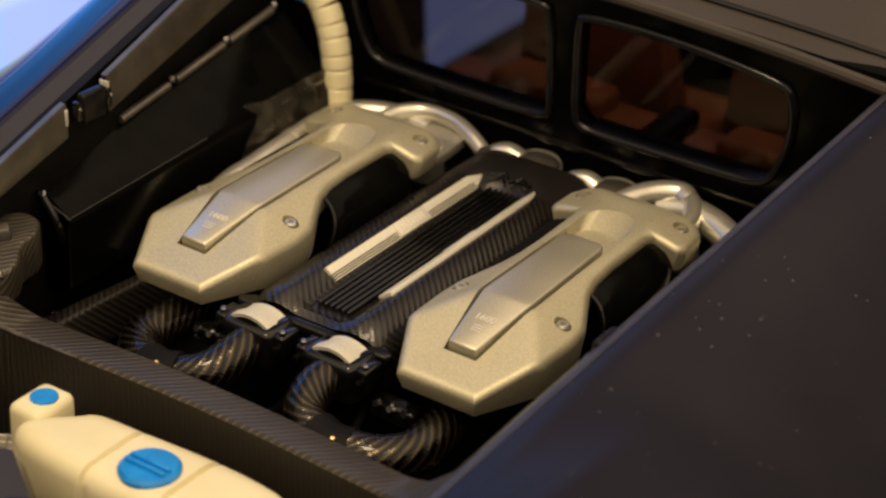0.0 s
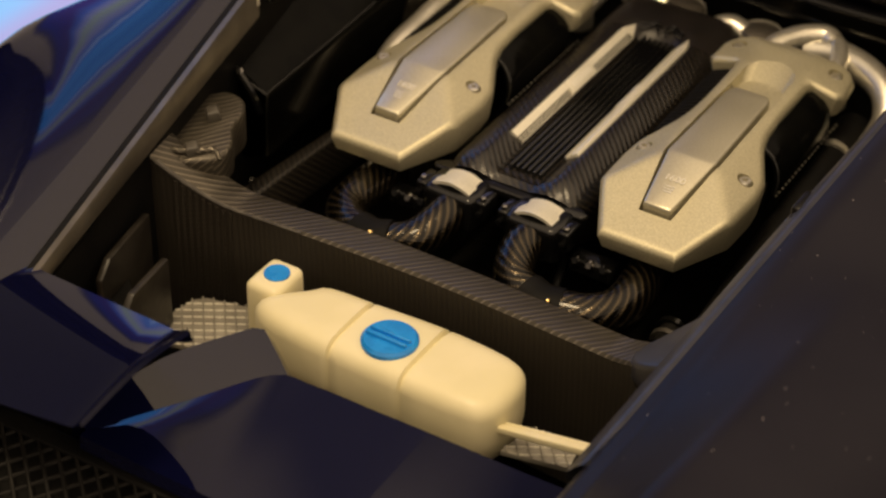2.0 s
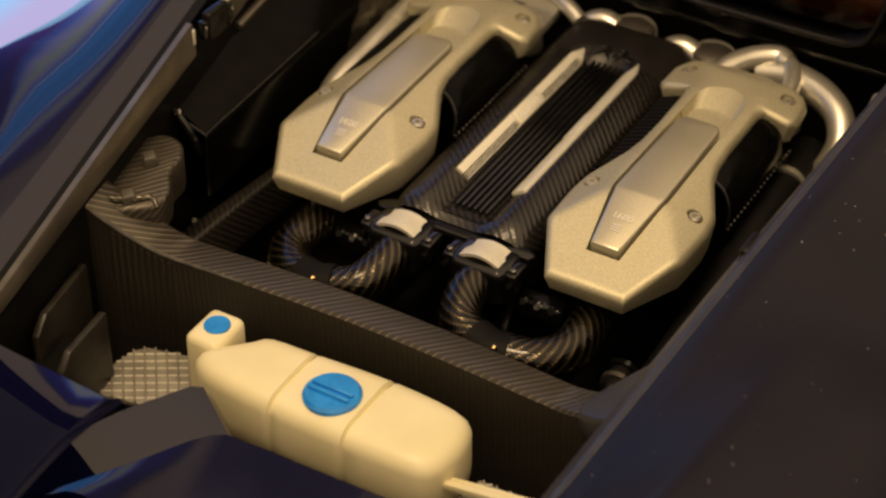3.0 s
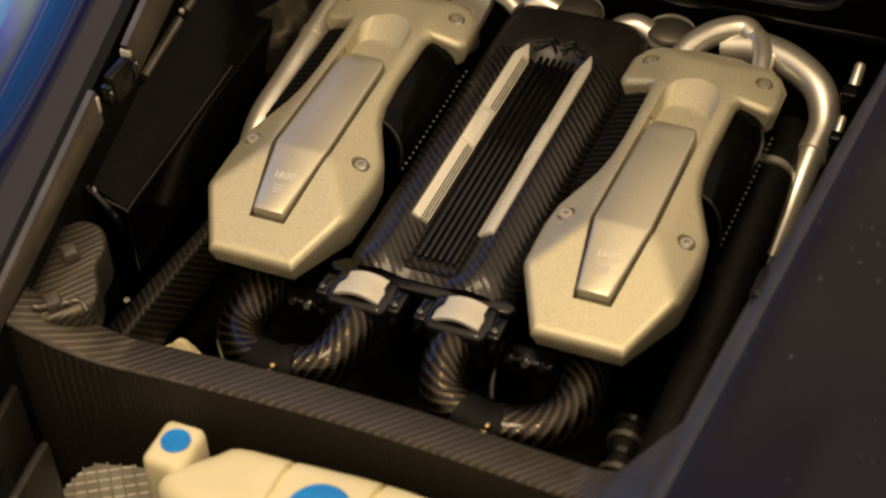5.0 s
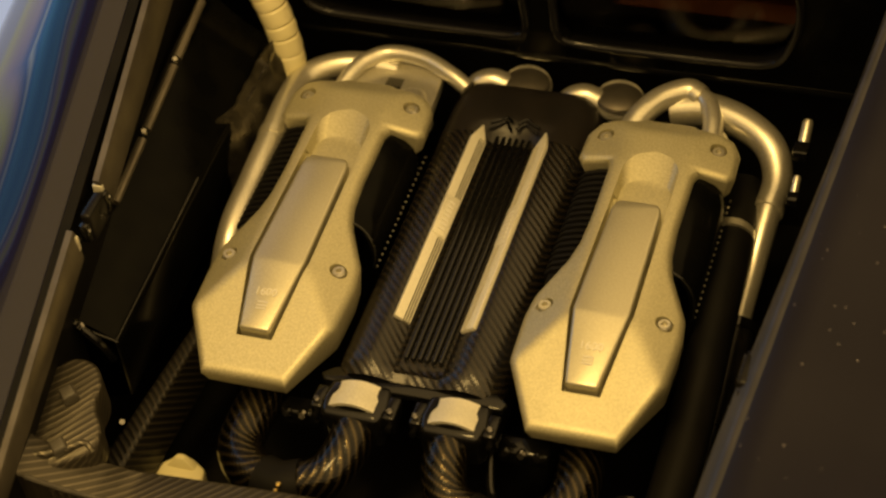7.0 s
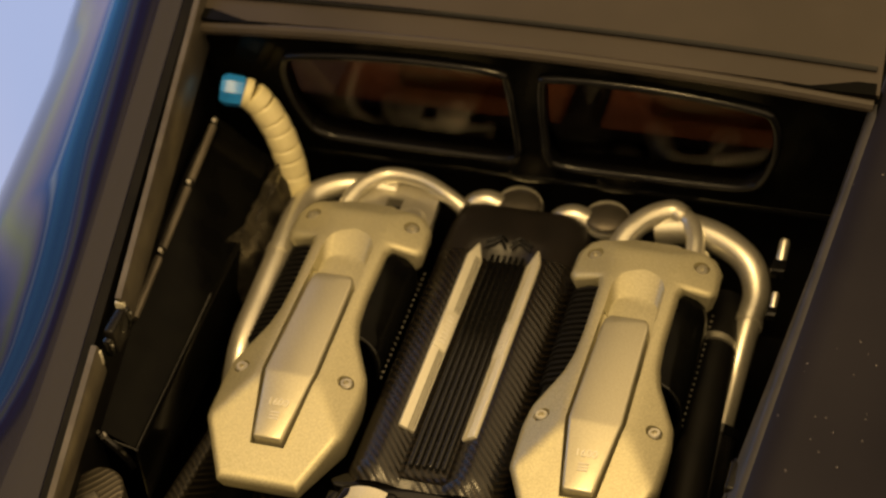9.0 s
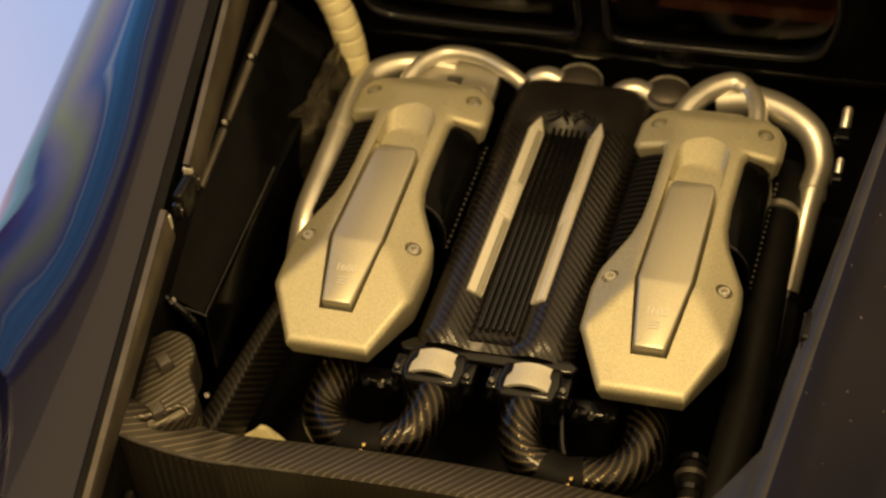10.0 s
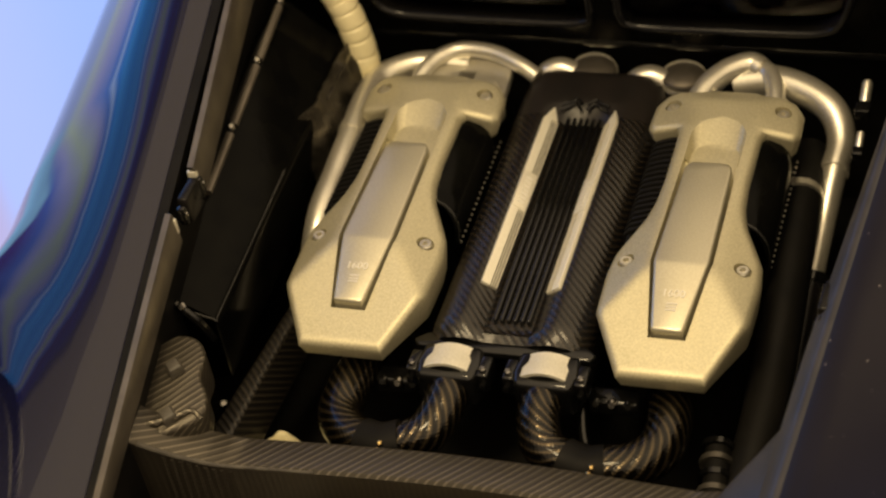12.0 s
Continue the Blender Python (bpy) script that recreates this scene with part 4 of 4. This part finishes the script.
# side boxes of the bay: a steep inner face between a high outer edge and a low inner edge
for s in (-1, 1):
    ab = thing("air_box", (0, 0, 0), "black plastic air box along the bay side", "air box", "air boxes")
    if s < 0:
        rows = []
        for k in range(15):
            y = -10.8 + 2.6 * k
            end = max(0.0, (k - 11) / 3) ** 2
            up = 1.25 + 0.147 * (y + 10.8) - 1.2 * end
            zi = -1.0 + 0.028 * (y + 10.8)
            rows.append([(-31.5, y, -9), (-31.2, y, up - 0.5), (-30.4, y, up + 0.15), (-29.7, y, up), (-29.2, y, up - 0.5), (-27.2, y, 0.45 * up + 0.55 * zi + 0.35), (-25.3, y + 0.8 * end, zi + 0.25), (-24.95, y + end, zi - 0.1), (-24.9, y + end, zi - 0.6), (-25.2, y + end, -8.1 + 0.03 * (y + 10.8)), (-27.5, y, -9)])
        bm = sheet(rows)
        bmesh.ops.holes_fill(bm, edges=bm.edges)
        part("shell", bm, SHELL, ab, sharp=40)
        for (ya, yb) in ((0.6, 7.4), (8.5, 15.7), (16.6, 23.4)):
            part("top_edge", tube([(-29.25 - 0.022 * (y - 4), y, 3.05 + 0.147 * y) for y in np.linspace(ya, yb, 4)], 0.42, 10, 3), RIM, ab, "satin rod along the upper edge")
        for y in (8.0, 16.15, 23.8):
            part("stud", lathe([(0.4, -0.4), (0.4, 0.25), (0.22, 0.42), (0, 0.42)], (-29.3 - 0.02 * (y - 4), y, 3.3 + 0.147 * y), (0.5, -0.4, 1), 10), GLINT, ab)
        # thin glossy tubes added so the box edges show a highlight line
        part("highlight_bead", tube([(-25.0, -10.8, -0.9), (-25.1, 0, -0.6), (-25.2, 8, -0.35)], 0.1, 8), BEAD, ab)
        part("highlight_bead", tube([(-30.4, -10.9, 1.3), (-28.6, -11.0, 0.7), (-26.6, -11.0, -0.3), (-25.1, -10.95, -0.9), (-25.0, -10.95, -1.6), (-25.2, -10.95, -7.8)], 0.13, 8), BEAD, ab)
        part("end_bracket", tube([(-30.0, -10.8, 1.3), (-28.4, -11.3, 1.2), (-27.0, -11.6, 0.4), (-26.0, -11.5, -1.2), (-25.6, -11.2, -3.0)], 0.38, 8), GLOSS, ab)
        for p in ((-28.7, -11.3, 1.5), (-27.5, -11.5, 1.0)):
            part("screw", lathe([(0.4, -0.2), (0.4, 0.25), (0.24, 0.38), (0, 0.38)], p, (0.2, -0.7, 0.7), 10), GLINT, ab)
    else:
        bm = layered([([(30.9, -11.0), (27.2, -11.0), (30.5, 28), (33.9, 28)], 0), ([(30.9, -11.0), (27.2, -11.0), (30.5, 28), (33.9, 28)], 1)])
        for v in bm.verts:
            rise = 0.16 * (v.co.y + 11)
            inn = v.co.x < (30 if v.co.y < 0 else 33)
            v.co.z = (-0.7 if inn else 3.2) + rise if v.co.z > 0.5 else -4.0 + 0.5 * rise
        part("shell", soften(bm, 0.35, 3), SHELL, ab)

strut = thing("bay_strut", (0, 0, 0), "carbon strut running along the bay beside the cover", "strut")
bm = layered([([(-26.2, -19.5), (-22.6, -20.5), (-21.2, 3), (-23.5, 3)], -13), ([(-26.0, -19.0), (-23.8, -19.6), (-22.2, 3), (-23.3, 3)], -9.3)])
part("bar", soften(bm, 0.4, 3), CARBON_STRUT, strut)
part("bolt", lathe([(0.55, 0), (0.4, 0.3), (0.25, 0.4), (0, 0.4)], (-26.2, -12.2, -10.6), (0.3, -0.3, 1), 10), GLINT, strut)

shield = thing("heat_shield", (0, 0, 0), "dull crinkled metal heat shield beside the engine cover", "heat shield")
rows = []
for k in range(31):
    y = 13 + 0.43 * k
    w = [0.35 * noise.noise(Vector((0.35 * y, 3.1 * j, 0.4))) + 0.22 * noise.noise(Vector((1.1 * y, 2.3 * j, 5.0))) for j in range(7)]
    rows.append([(-25.1 - 0.5 * max(0, 16.5 - y) + 0.3 * j + 1.2 * w[j] + 0.02 * (y - 4), y, 0.1 - 1.15 * j + 0.03 * y + 0.6 * w[j]) for j in range(7)] + [(-23.4, y, -10)])
part("plate", sheet(rows, 0.25), CRINKLE, shield, sharp=25)
part("fold", tube([Vector(rows[k][1]) + Vector((0.1, 0, 0.2)) for k in (12, 16, 20, 24, 29)], 0.2, 8, 4), GLINT, shield, "shiny folded edge")

foot = thing("mounting_foot", (-20.2, -13.8, -13.6), "small cream plastic mounting foot by the beam", "foot")
part("wedge", soften(prism([(-2.6, -2.2), (2.2, -2.2), (1.7, 0.4), (0.2, 1.3), (-1.6, 1.0), (-2.4, 0.2)], -3, 0.4), 0.35, 3), CREAM, foot)
part("ridge", soften(layered([([(-1.9, -0.2), (1.2, -0.2), (1.0, 0.9), (-1.4, 0.9)], 0.2), ([(-1.0, 0.4), (-0.1, 0.3), (-0.2, 0.9), (-0.8, 0.9)], 1.3)]), 0.2, 2), CREAM, foot)

tail = thing("exhaust_sleeve", (0, 0, 0), "black sleeve on the end of the silver pipe", "sleeve")
part("clamp_ring", tube([(22.55, 11.0, -11.5), (22.5, 10.2, -11.8)], 1.7, 18, 0), GLOSS, tail)
part("sleeve", tube([(22.5, 10.6, -11.7), (22.4, 4, -13.6), (22.3, -5, -15.6), (22.2, -14, -17.2)], 1.55, 18), BLACK, tail)

hose = thing("coolant_hose", (0, 0, 0), "matt black hose with a silver ring", "hose")
part("hose", tube([(20.6, 23, -7.4), (21.0, 12, -7.6), (21.5, 0, -8.6), (21.5, -10, -10), (20.6, -18, -12)], 1.9, 18), MATT, hose)
part("ring", tube([(20.75, 17.3, -7.2), (20.8, 16.6, -7.2)], 1.95, 18, 0), STEEL, hose)
bellows = thing("bellows_hose", (0, 0, 0), "ringed metal hose under an engine cover", "hose")
part("core", tube([(18.6, -12, -9.5), (19.0, -15.5, -10), (19.2, -19, -11)], 1.1, 14), MATT, bellows)
for k in range(6):
    u = k / 5
    part("ring", tube([(18.5 + 0.7 * u, -11.6 - 7 * u, -9.45 - 1.4 * u), (18.55 + 0.7 * u, -12.1 - 7 * u, -9.5 - 1.4 * u)], 1.45, 14, 0), GREY if k % 2 else GLOSS, bellows)

pin = thing("hinge_pin", (25.6, 24.6, -1.4), "short bright metal pin beside the trim", "pin", "hinge pins")
part("pin", lathe([(0.5, -1.3), (0.5, 1.1), (0.35, 1.4), (0, 1.4)], (0, 0, 0), (0.05, 0.8, 0.6), 12), STEEL, pin)
part("seat", soften(box(-0.7, -2.6, -0.8, 0.7, -1.0, 0.3), 0.2, 2), GLOSS, pin)
copy_thing(pin, pose(25.9 * MM, 18.6 * MM, -1.8 * MM) @ Matrix.Scale(0.7, 4))

# ribbed filler neck by the bulkhead
duct = thing("filler_neck", (0, 0, 0), "ribbed cream filler neck with a blue cap", "filler neck")
pth = smooth_path([(-28.6, 26.8, 8.4), (-26.6, 27.2, 7.6), (-24.9, 27.0, 4.6), (-23.9, 26.6, 1.2), (-23.5, 26.2, -2.4), (-23.8, 25.6, -5)], 8)
seg = [pth[round(i * (len(pth) - 1) / 11)] for i in range(12)]
for a, b in zip(seg[1:], seg[2:]):
    d = (b - a).length
    part("rib", lathe([(0, 0.0), (1.36, 0.0), (1.5, 0.1 * d), (1.54, 0.5 * d), (1.5, 0.9 * d), (1.36, d), (0, d)], a, b - a, 18), CREAM, duct)
part("cap", lathe([(0.9, -0.4), (1.5, 0.0), (1.6, 1.6), (1.3, 2.2), (0, 2.3)], seg[1], seg[0] - seg[1], 8), CAPBLUE, duct, "blue screw cap")

# ---------------------------------------------------------------- rear of the bay
beam = thing("cross_beam", (0, 0, 0), "dark carbon cross beam between engine and coolant tank", "beam")
rows = []
for x in np.linspace(-27, 27, 55):
    e = max(0, abs(x) - 18.5) / 8.5
    z, y = -3.5 + 4.3 * e ** 1.4, -24.2 - 1.7 * e + 0.5 * math.cos(x / 9)
    rows.append([(x, y + 0.6, -20), (x, y + 0.05, z - 2), (x, y, z - 0.25), (x, y + 0.25, z), (x, y + 3.0 + 0.6 * e, z), (x, y + 3.3 + 0.6 * e, z - 0.25), (x, y + 3.3, -20)])
# how light falls on the beam is put into these face and top colours
part("face", sheet([r[:3] for r in rows]), CARBON_FACE, beam, "lined rear face, darker carbon for its shade", sharp=40)
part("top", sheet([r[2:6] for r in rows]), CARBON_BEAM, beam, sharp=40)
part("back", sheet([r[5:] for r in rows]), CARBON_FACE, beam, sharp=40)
part("worn_edge", tube([Vector(r[2]) + Vector((0, 0.05, 0.1)) for r in rows[1:16:2]], lambda u: 0.24 - 0.12 * u, 8, 3), NUT, beam, "pale worn edge")
for k in range(9):
    x = -24.2 + 0.62 * k
    e = max(0, abs(x) - 18.5) / 8.5
    z, y = -3.5 + 4.3 * e ** 1.4, -24.2 - 1.7 * e + 0.5 * math.cos(x / 9)
    part("rib", tube([(x, y, z - 0.6), (x - 0.2, y + 0.06, z - 3.5), (x - 0.5, y + 0.3, -14)], 0.2, 6, 2), CARBON_FACE, beam)
for s in (-1, 1):
    ear = thing("beam_bracket", (0, 0, 0), "carbon bracket with two square nuts on the beam end", "bracket", "beam brackets")
    o = [(s * q.x, q.y) for q in smooth_path([(27.6, -25.4, 0), (24.4, -24.2, 0), (21.9, -22.3, 0), (21.9, -20.4, 0), (23.1, -18.6, 0), (23.4, -16.6, 0), (24.6, -14.9, 0), (26.6, -14.6, 0), (28.2, -16.2, 0)], 4)]
    if s > 0:
        o = [(q.x, q.y) for q in smooth_path([(28.2, -26.6, 0), (24.2, -26.2, 0), (21.3, -25.3, 0), (20.6, -23.4, 0), (21.9, -20.9, 0), (23.6, -18.6, 0), (25.6, -16.2, 0), (28.2, -15.2, 0)], 4)]
    bm = prism(o, -3.2 if s < 0 else -4.4, 0.9 if s < 0 else 0.1)
    for v in bm.verts:
        if v.co.z > -1 and s < 0:
            v.co.z += 0.2 * min(0, v.co.y + 17)
        elif v.co.z > -1:
            v.co.z = -3.3 + 4.3 * (max(0, v.co.x - 18.5) / 8.5) ** 1.4
    part("plate", soften(bm, 0.4, 3), CARBON_BEAM if s < 0 else LIP, ear)
    if s > 0:
        tagged(ear, "plain dark end plate of the cross beam", "bracket", "beam brackets")
        part("bolt", lathe([(0.4, -0.2), (0.4, 0.25), (0, 0.3)], (25.6, -20.0, -0.15), sides=10), NUT, ear)
        continue
    for x, y in ((25.5, -18.3), (24.5, -22.8)):
        part("nut", soften(lathe([(0.9, -0.4), (0.9, 0.5), (0.74, 0.8), (0, 0.82)], (s * x, y, 0.9 + 0.2 * min(0, y + 17)), (0, -0.2, 1), 4), 0.12, 3), NUT, ear, "worn square nut")
    part("fold", tube([(-26.6, -24.1, -0.1), (-25.3, -23.6, -0.1), (-24.0, -22.9, -0.05), (-23.1, -22.2, 0.0), (-22.5, -22.0, -0.1), (-21.8, -22.4, -0.5)], lambda u: 0.34 - 0.1 * u, 10, 5), CARBON_BEAM, ear, "raised wavy edge of the bracket")

tank = thing("coolant_tank", (0, 0, 0), "cream white plastic coolant tank with a blue cap", "tank")
o = [(-8.3, -28.0), (-7.0, -26.8), (-2.4, -26.5), (4.8, -26.1), (11.2, -26.6), (13.2, -28.2), (13.6, -31.2), (12.6, -34.0), (9.5, -34.6), (1, -34.5), (-5, -34.2), (-9.2, -33.6), (-11.2, -32.2), (-10.6, -30.6)]
o = [(p.x, p.y) for p in smooth_path([(x, y, 0) for x, y in o + o[:1]], 3)][:-1]


def tank_ring(inset):
    return [(1.2 + (x - 1.2) * (1 - inset / 12), -30.6 + (y + 30.6) * (1 - inset / 4.2)) for x, y in o]


bm = layered([(tank_ring(q), z) for q, z in ((0.5, -11.4), (0.1, -10.4), (0, -9.2), (0, -6.5), (0.1, -5.95), (0.4, -5.45), (0.85, -5.12), (1.4, -4.93), (2.1, -4.85))])
for g in (-2.3, 4.9):
    for dx in (-0.3, -0.12, 0, 0.12, 0.3):
        bmesh.ops.bisect_plane(bm, geom=bm.verts[:] + bm.edges[:] + bm.faces[:], plane_co=(g + dx, 0, 0), plane_no=(1, 0, 0))
    for v in bm.verts:
        if abs(v.co.x - g) < 0.13:
            v.co.y = -31 + (v.co.y + 31) * 0.92
            v.co.z = -8.8 + (v.co.z + 8.8) * 0.895
part("body", bm, CREAM, tank, sharp=60)
part("neck", soften(box(-13.2, -31.1, -12, -9.7, -26.6, -4.75), 0.75, 4), CREAM, tank)
lid = part("cap", lathe([(2.45, 0), (2.45, 0.35), (2.2, 0.6), (0, 0.65)], (1.75, -31.0, -4.95), sides=32), CAPBLUE, tank, "round blue painted cap")
for dy in (-0.55, 0.15):
    part("grip", soften(box(-0.2, dy - 0.2, 0.4, 3.7, dy + 0.2, 0.95), 0.15, 2), CAPBLUE, lid).location = Vector((0.0, -31.0, -4.95)) * MM
part("cap", lathe([(1.15, 0), (1.15, 0.15), (0, 0.18)], (-11.3, -28.7, -4.77)), CAPBLUE, tank, "small blue painted dot")
sp = part("spout", soften(box(0, -0.6, -0.35, 9.6, 0.05, 0.35), 0.15, 2), CREAM, tank)
part("spout_rib", soften(box(0, 0.12, -0.3, 9.4, 0.6, 0.22), 0.12, 2), CREAM, sp)
sp.matrix_basis = Matrix.Translation(Vector((12.6, -32.2, -8.0)) * MM) @ Vector((1, 0, 0)).rotation_difference(Vector((9.2, -1.0, 2.6))).to_matrix().to_4x4()


def wire_mesh(parent, outline, turns, pitch, wire, material, second):
    """Crossed wires over a convex outline that runs counter-clockwise, each a part."""
    for k, turn in enumerate(turns):
        d = Vector((math.cos(radians(turn)), math.sin(radians(turn))))
        n = Vector((-d.y, d.x))
        reach = [Vector(p).dot(n) for p in outline]
        c = min(reach) + 0.5 * pitch
        while c < max(reach):
            lo, hi = -999.0, 999.0
            for p, q in zip(outline, outline[1:] + outline[:1]):
                side = Vector((p[1] - q[1], q[0] - p[0]))
                rate, gap = d.dot(side), (n * c - Vector(p)).dot(side)
                if rate > 1e-9:
                    lo = max(lo, -gap / rate)
                elif rate < -1e-9:
                    hi = min(hi, -gap / rate)
            if hi > lo + 0.2:
                a, b = n * c + d * lo, n * c + d * hi
                part("wire", tube([(a.x, a.y, 0.09 * k), (b.x, b.y, 0.09 * k)], wire, 6, 0), material if k == 0 else second, parent)
            c += pitch


def mesh_pad(at, tilt, outline):
    ob = thing("mesh_grille", (0, 0, 0), "silver wire mesh grille beside the coolant tank", "grille", "mesh grilles")
    part("backing", soften(prism(outline, -0.6, -0.03), 0.1, 2), GRILLE, ob)
    # first run of wires is paler: the light it catches is in the colour
    wire_mesh(ob, outline, (31, -52), 0.95, 0.09, STRIP, GRILLE)
    ob.matrix_basis = pose(*[v * MM for v in at], *tilt)


mesh_pad((-16, -30, -11.6), (0, 0, 0), [(-5.5, -2.6), (-4.2, -5.0), (5.0, -3.0), (4.2, 3.4), (0.1, 3.1), (-4.0, 2.1), (-4.8, 1.2)])
mesh_pad((16.6, -31, -9.5), (0, 0, 0), [(-2.9, -2.1), (2.9, -0.9), (2.4, 1.8), (-2.1, 1.8)])

flap = thing("rear_flap", (0, 0, 0), "glossy blue rear body flap with an upturned edge", "body panel")


def flap_point(u, v):
    """u runs along the flap to its tip, v from its upper edge down to the tail."""
    top = Vector((-25.5 + 20.5 * u, -43.3 - 5.2 * u, -0.4 + 5.2 * u))
    low = Vector((-17.5 + 11.2 * u, -58.3 - 1.6 * u, -0.1 + 3.4 * u))
    bow = 0.9 * math.sin(math.pi * v) * (1 - 0.5 * v)
    lip = 0.75 * max(0.0, (u - 0.9) / 0.1) ** 1.6
    return top.lerp(low, v) + Vector((0, -0.4 * bow, bow + lip))


us = [-0.5 + 0.1 * k for k in range(15)] + [0.92, 0.94, 0.96, 0.98, 1.0]
rows = [[flap_point(u, 0) - Vector((0, -0.5, 1.6))] + [flap_point(u, (k / 12) ** 1.2) for k in range(13)] for u in us]
part("skin", sheet(rows), PAINT, flap, sharp=40)
part("end_skirt", sheet([[p - Vector((0, 0, 0.05)) for p in rows[-1][1:]], [p + Vector((0.2, 0, -0.4)) for p in rows[-1][1:]]]), PAINT, flap, "dark folded end of the flap")

deck = thing("rear_deck", (0, 0, 0), "dark blue rear deck behind the coolant tank", "body panel")
crest = smooth_path([(-12.2, -53.2, -4.7), (-7.6, -45.9, -4.7), (-3.9, -39.8, -4.8), (-0.6, -38.8, -5.1), (5, -38.4, -5.4), (10.1, -38.0, -5.7), (17.2, -37.2, -6.5), (24.1, -36.5, -7.0), (32, -36, -7)], 4)
tail_line = smooth_path([(-12.3, -53.8, -4.8), (-7.2, -54.0, -4.7), (-2.3, -54.0, -4.7), (1.9, -53.9, -4.9), (6.3, -53.9, -5.1), (11.2, -53.8, -5.3), (17.2, -53.6, -5.6), (25, -53, -5.6), (32, -52.5, -6.0)], 4)
part("skin", sheet([[a - Vector((0, 0, 7)), a - Vector((0, -0.15, 0.5))] + [a.lerp(b, k / 6) + Vector((0, 0, 0.15 * math.sin(math.pi * k / 6))) for k in range(7)] + [b - Vector((0, 0.2, 1.2))] for a, b in zip(crest, tail_line)]), PAINT, deck, sharp=40)
ridge = [crest[k] for k in range(9)]
upper = smooth_path([(-13.6, -53.0, -4.1), (-11.4, -44.6, -3.1), (-7.6, -37.3, -3.2)], 4)
part("shoulder", sheet([[b - Vector((0.6, 0, 4)), b, b.lerp(a, 0.5) + Vector((0, 0, 0.12)), a + Vector((0, 0, 0.01))] for a, b in list(zip(ridge, upper)) + [(ridge[-1] + Vector((0.9, 0.9, -0.25)), upper[-1] + Vector((0.7, 0.7, -0.35))), (ridge[-1] + Vector((1.4, 1.5, -2.0)), upper[-1] + Vector((1.2, 1.3, -2.0)))]]), PAINT, deck, "sloping shoulder of the deck", sharp=40)

low = thing("rear_grille", (0, 0, 0), "dark wire mesh grille at the tail of the car", "grille")
part("backing", box(-14, -14, -2.0, 24, 0.2, -1.6), MATT, low)
wire_mesh(low, [(-14, -14), (24, -14), (24, 0), (-14, 0)], (45, -45), 1.34, 0.16, WIRE, WIRE)
part("upper_rail", soften(box(-14, -0.2, -1.0, 24, 1.4, 0.3), 0.25, 3), MATT, low)
low.matrix_basis = pose(-14.0 * MM, -54.2 * MM, -7.0 * MM, 20, 0, 1)

fold = thing("side_bracket", (-23.5, -33, -4.5), "black folded sheet bracket beside the coolant tank", "bracket")
for name, line, top, foot_z in (("outer_leaf", ((-1.0, -4.2), (-2.6, 4.6)), 0.3, -9), ("inner_leaf", ((3.4, -6.4), (2.6, 0.6)), 0.0, -9)):
    (xa, ya), (xb, yb) = line
    bm = bmesh.new()
    ring = [(xa, ya, foot_z), (xa, ya, top - 1.3), (xa + 0.2 * (xb - xa), ya + 0.2 * (yb - ya), top), (xb, yb, top), (xb, yb, foot_z)]
    a, b = [bm.verts.new(p) for p in ring], [bm.verts.new((p[0] + 0.7, p[1] + 0.15, p[2])) for p in ring]
    bm.faces.new(a)
    bm.faces.new(b[::-1])
    for k in range(5):
        bm.faces.new((a[k], b[k], b[(k + 1) % 5], a[(k + 1) % 5]))
    bmesh.ops.recalc_face_normals(bm, faces=bm.faces)
    part(name, soften(bm, 0.18, 2), LEAF, fold)
part("web", soften(prism([(-1.4, -4.2), (3.6, -5.6), (3.0, -3.2), (-1.2, 0.5)], -9, -3.6), 0.3, 2), MATT, fold)
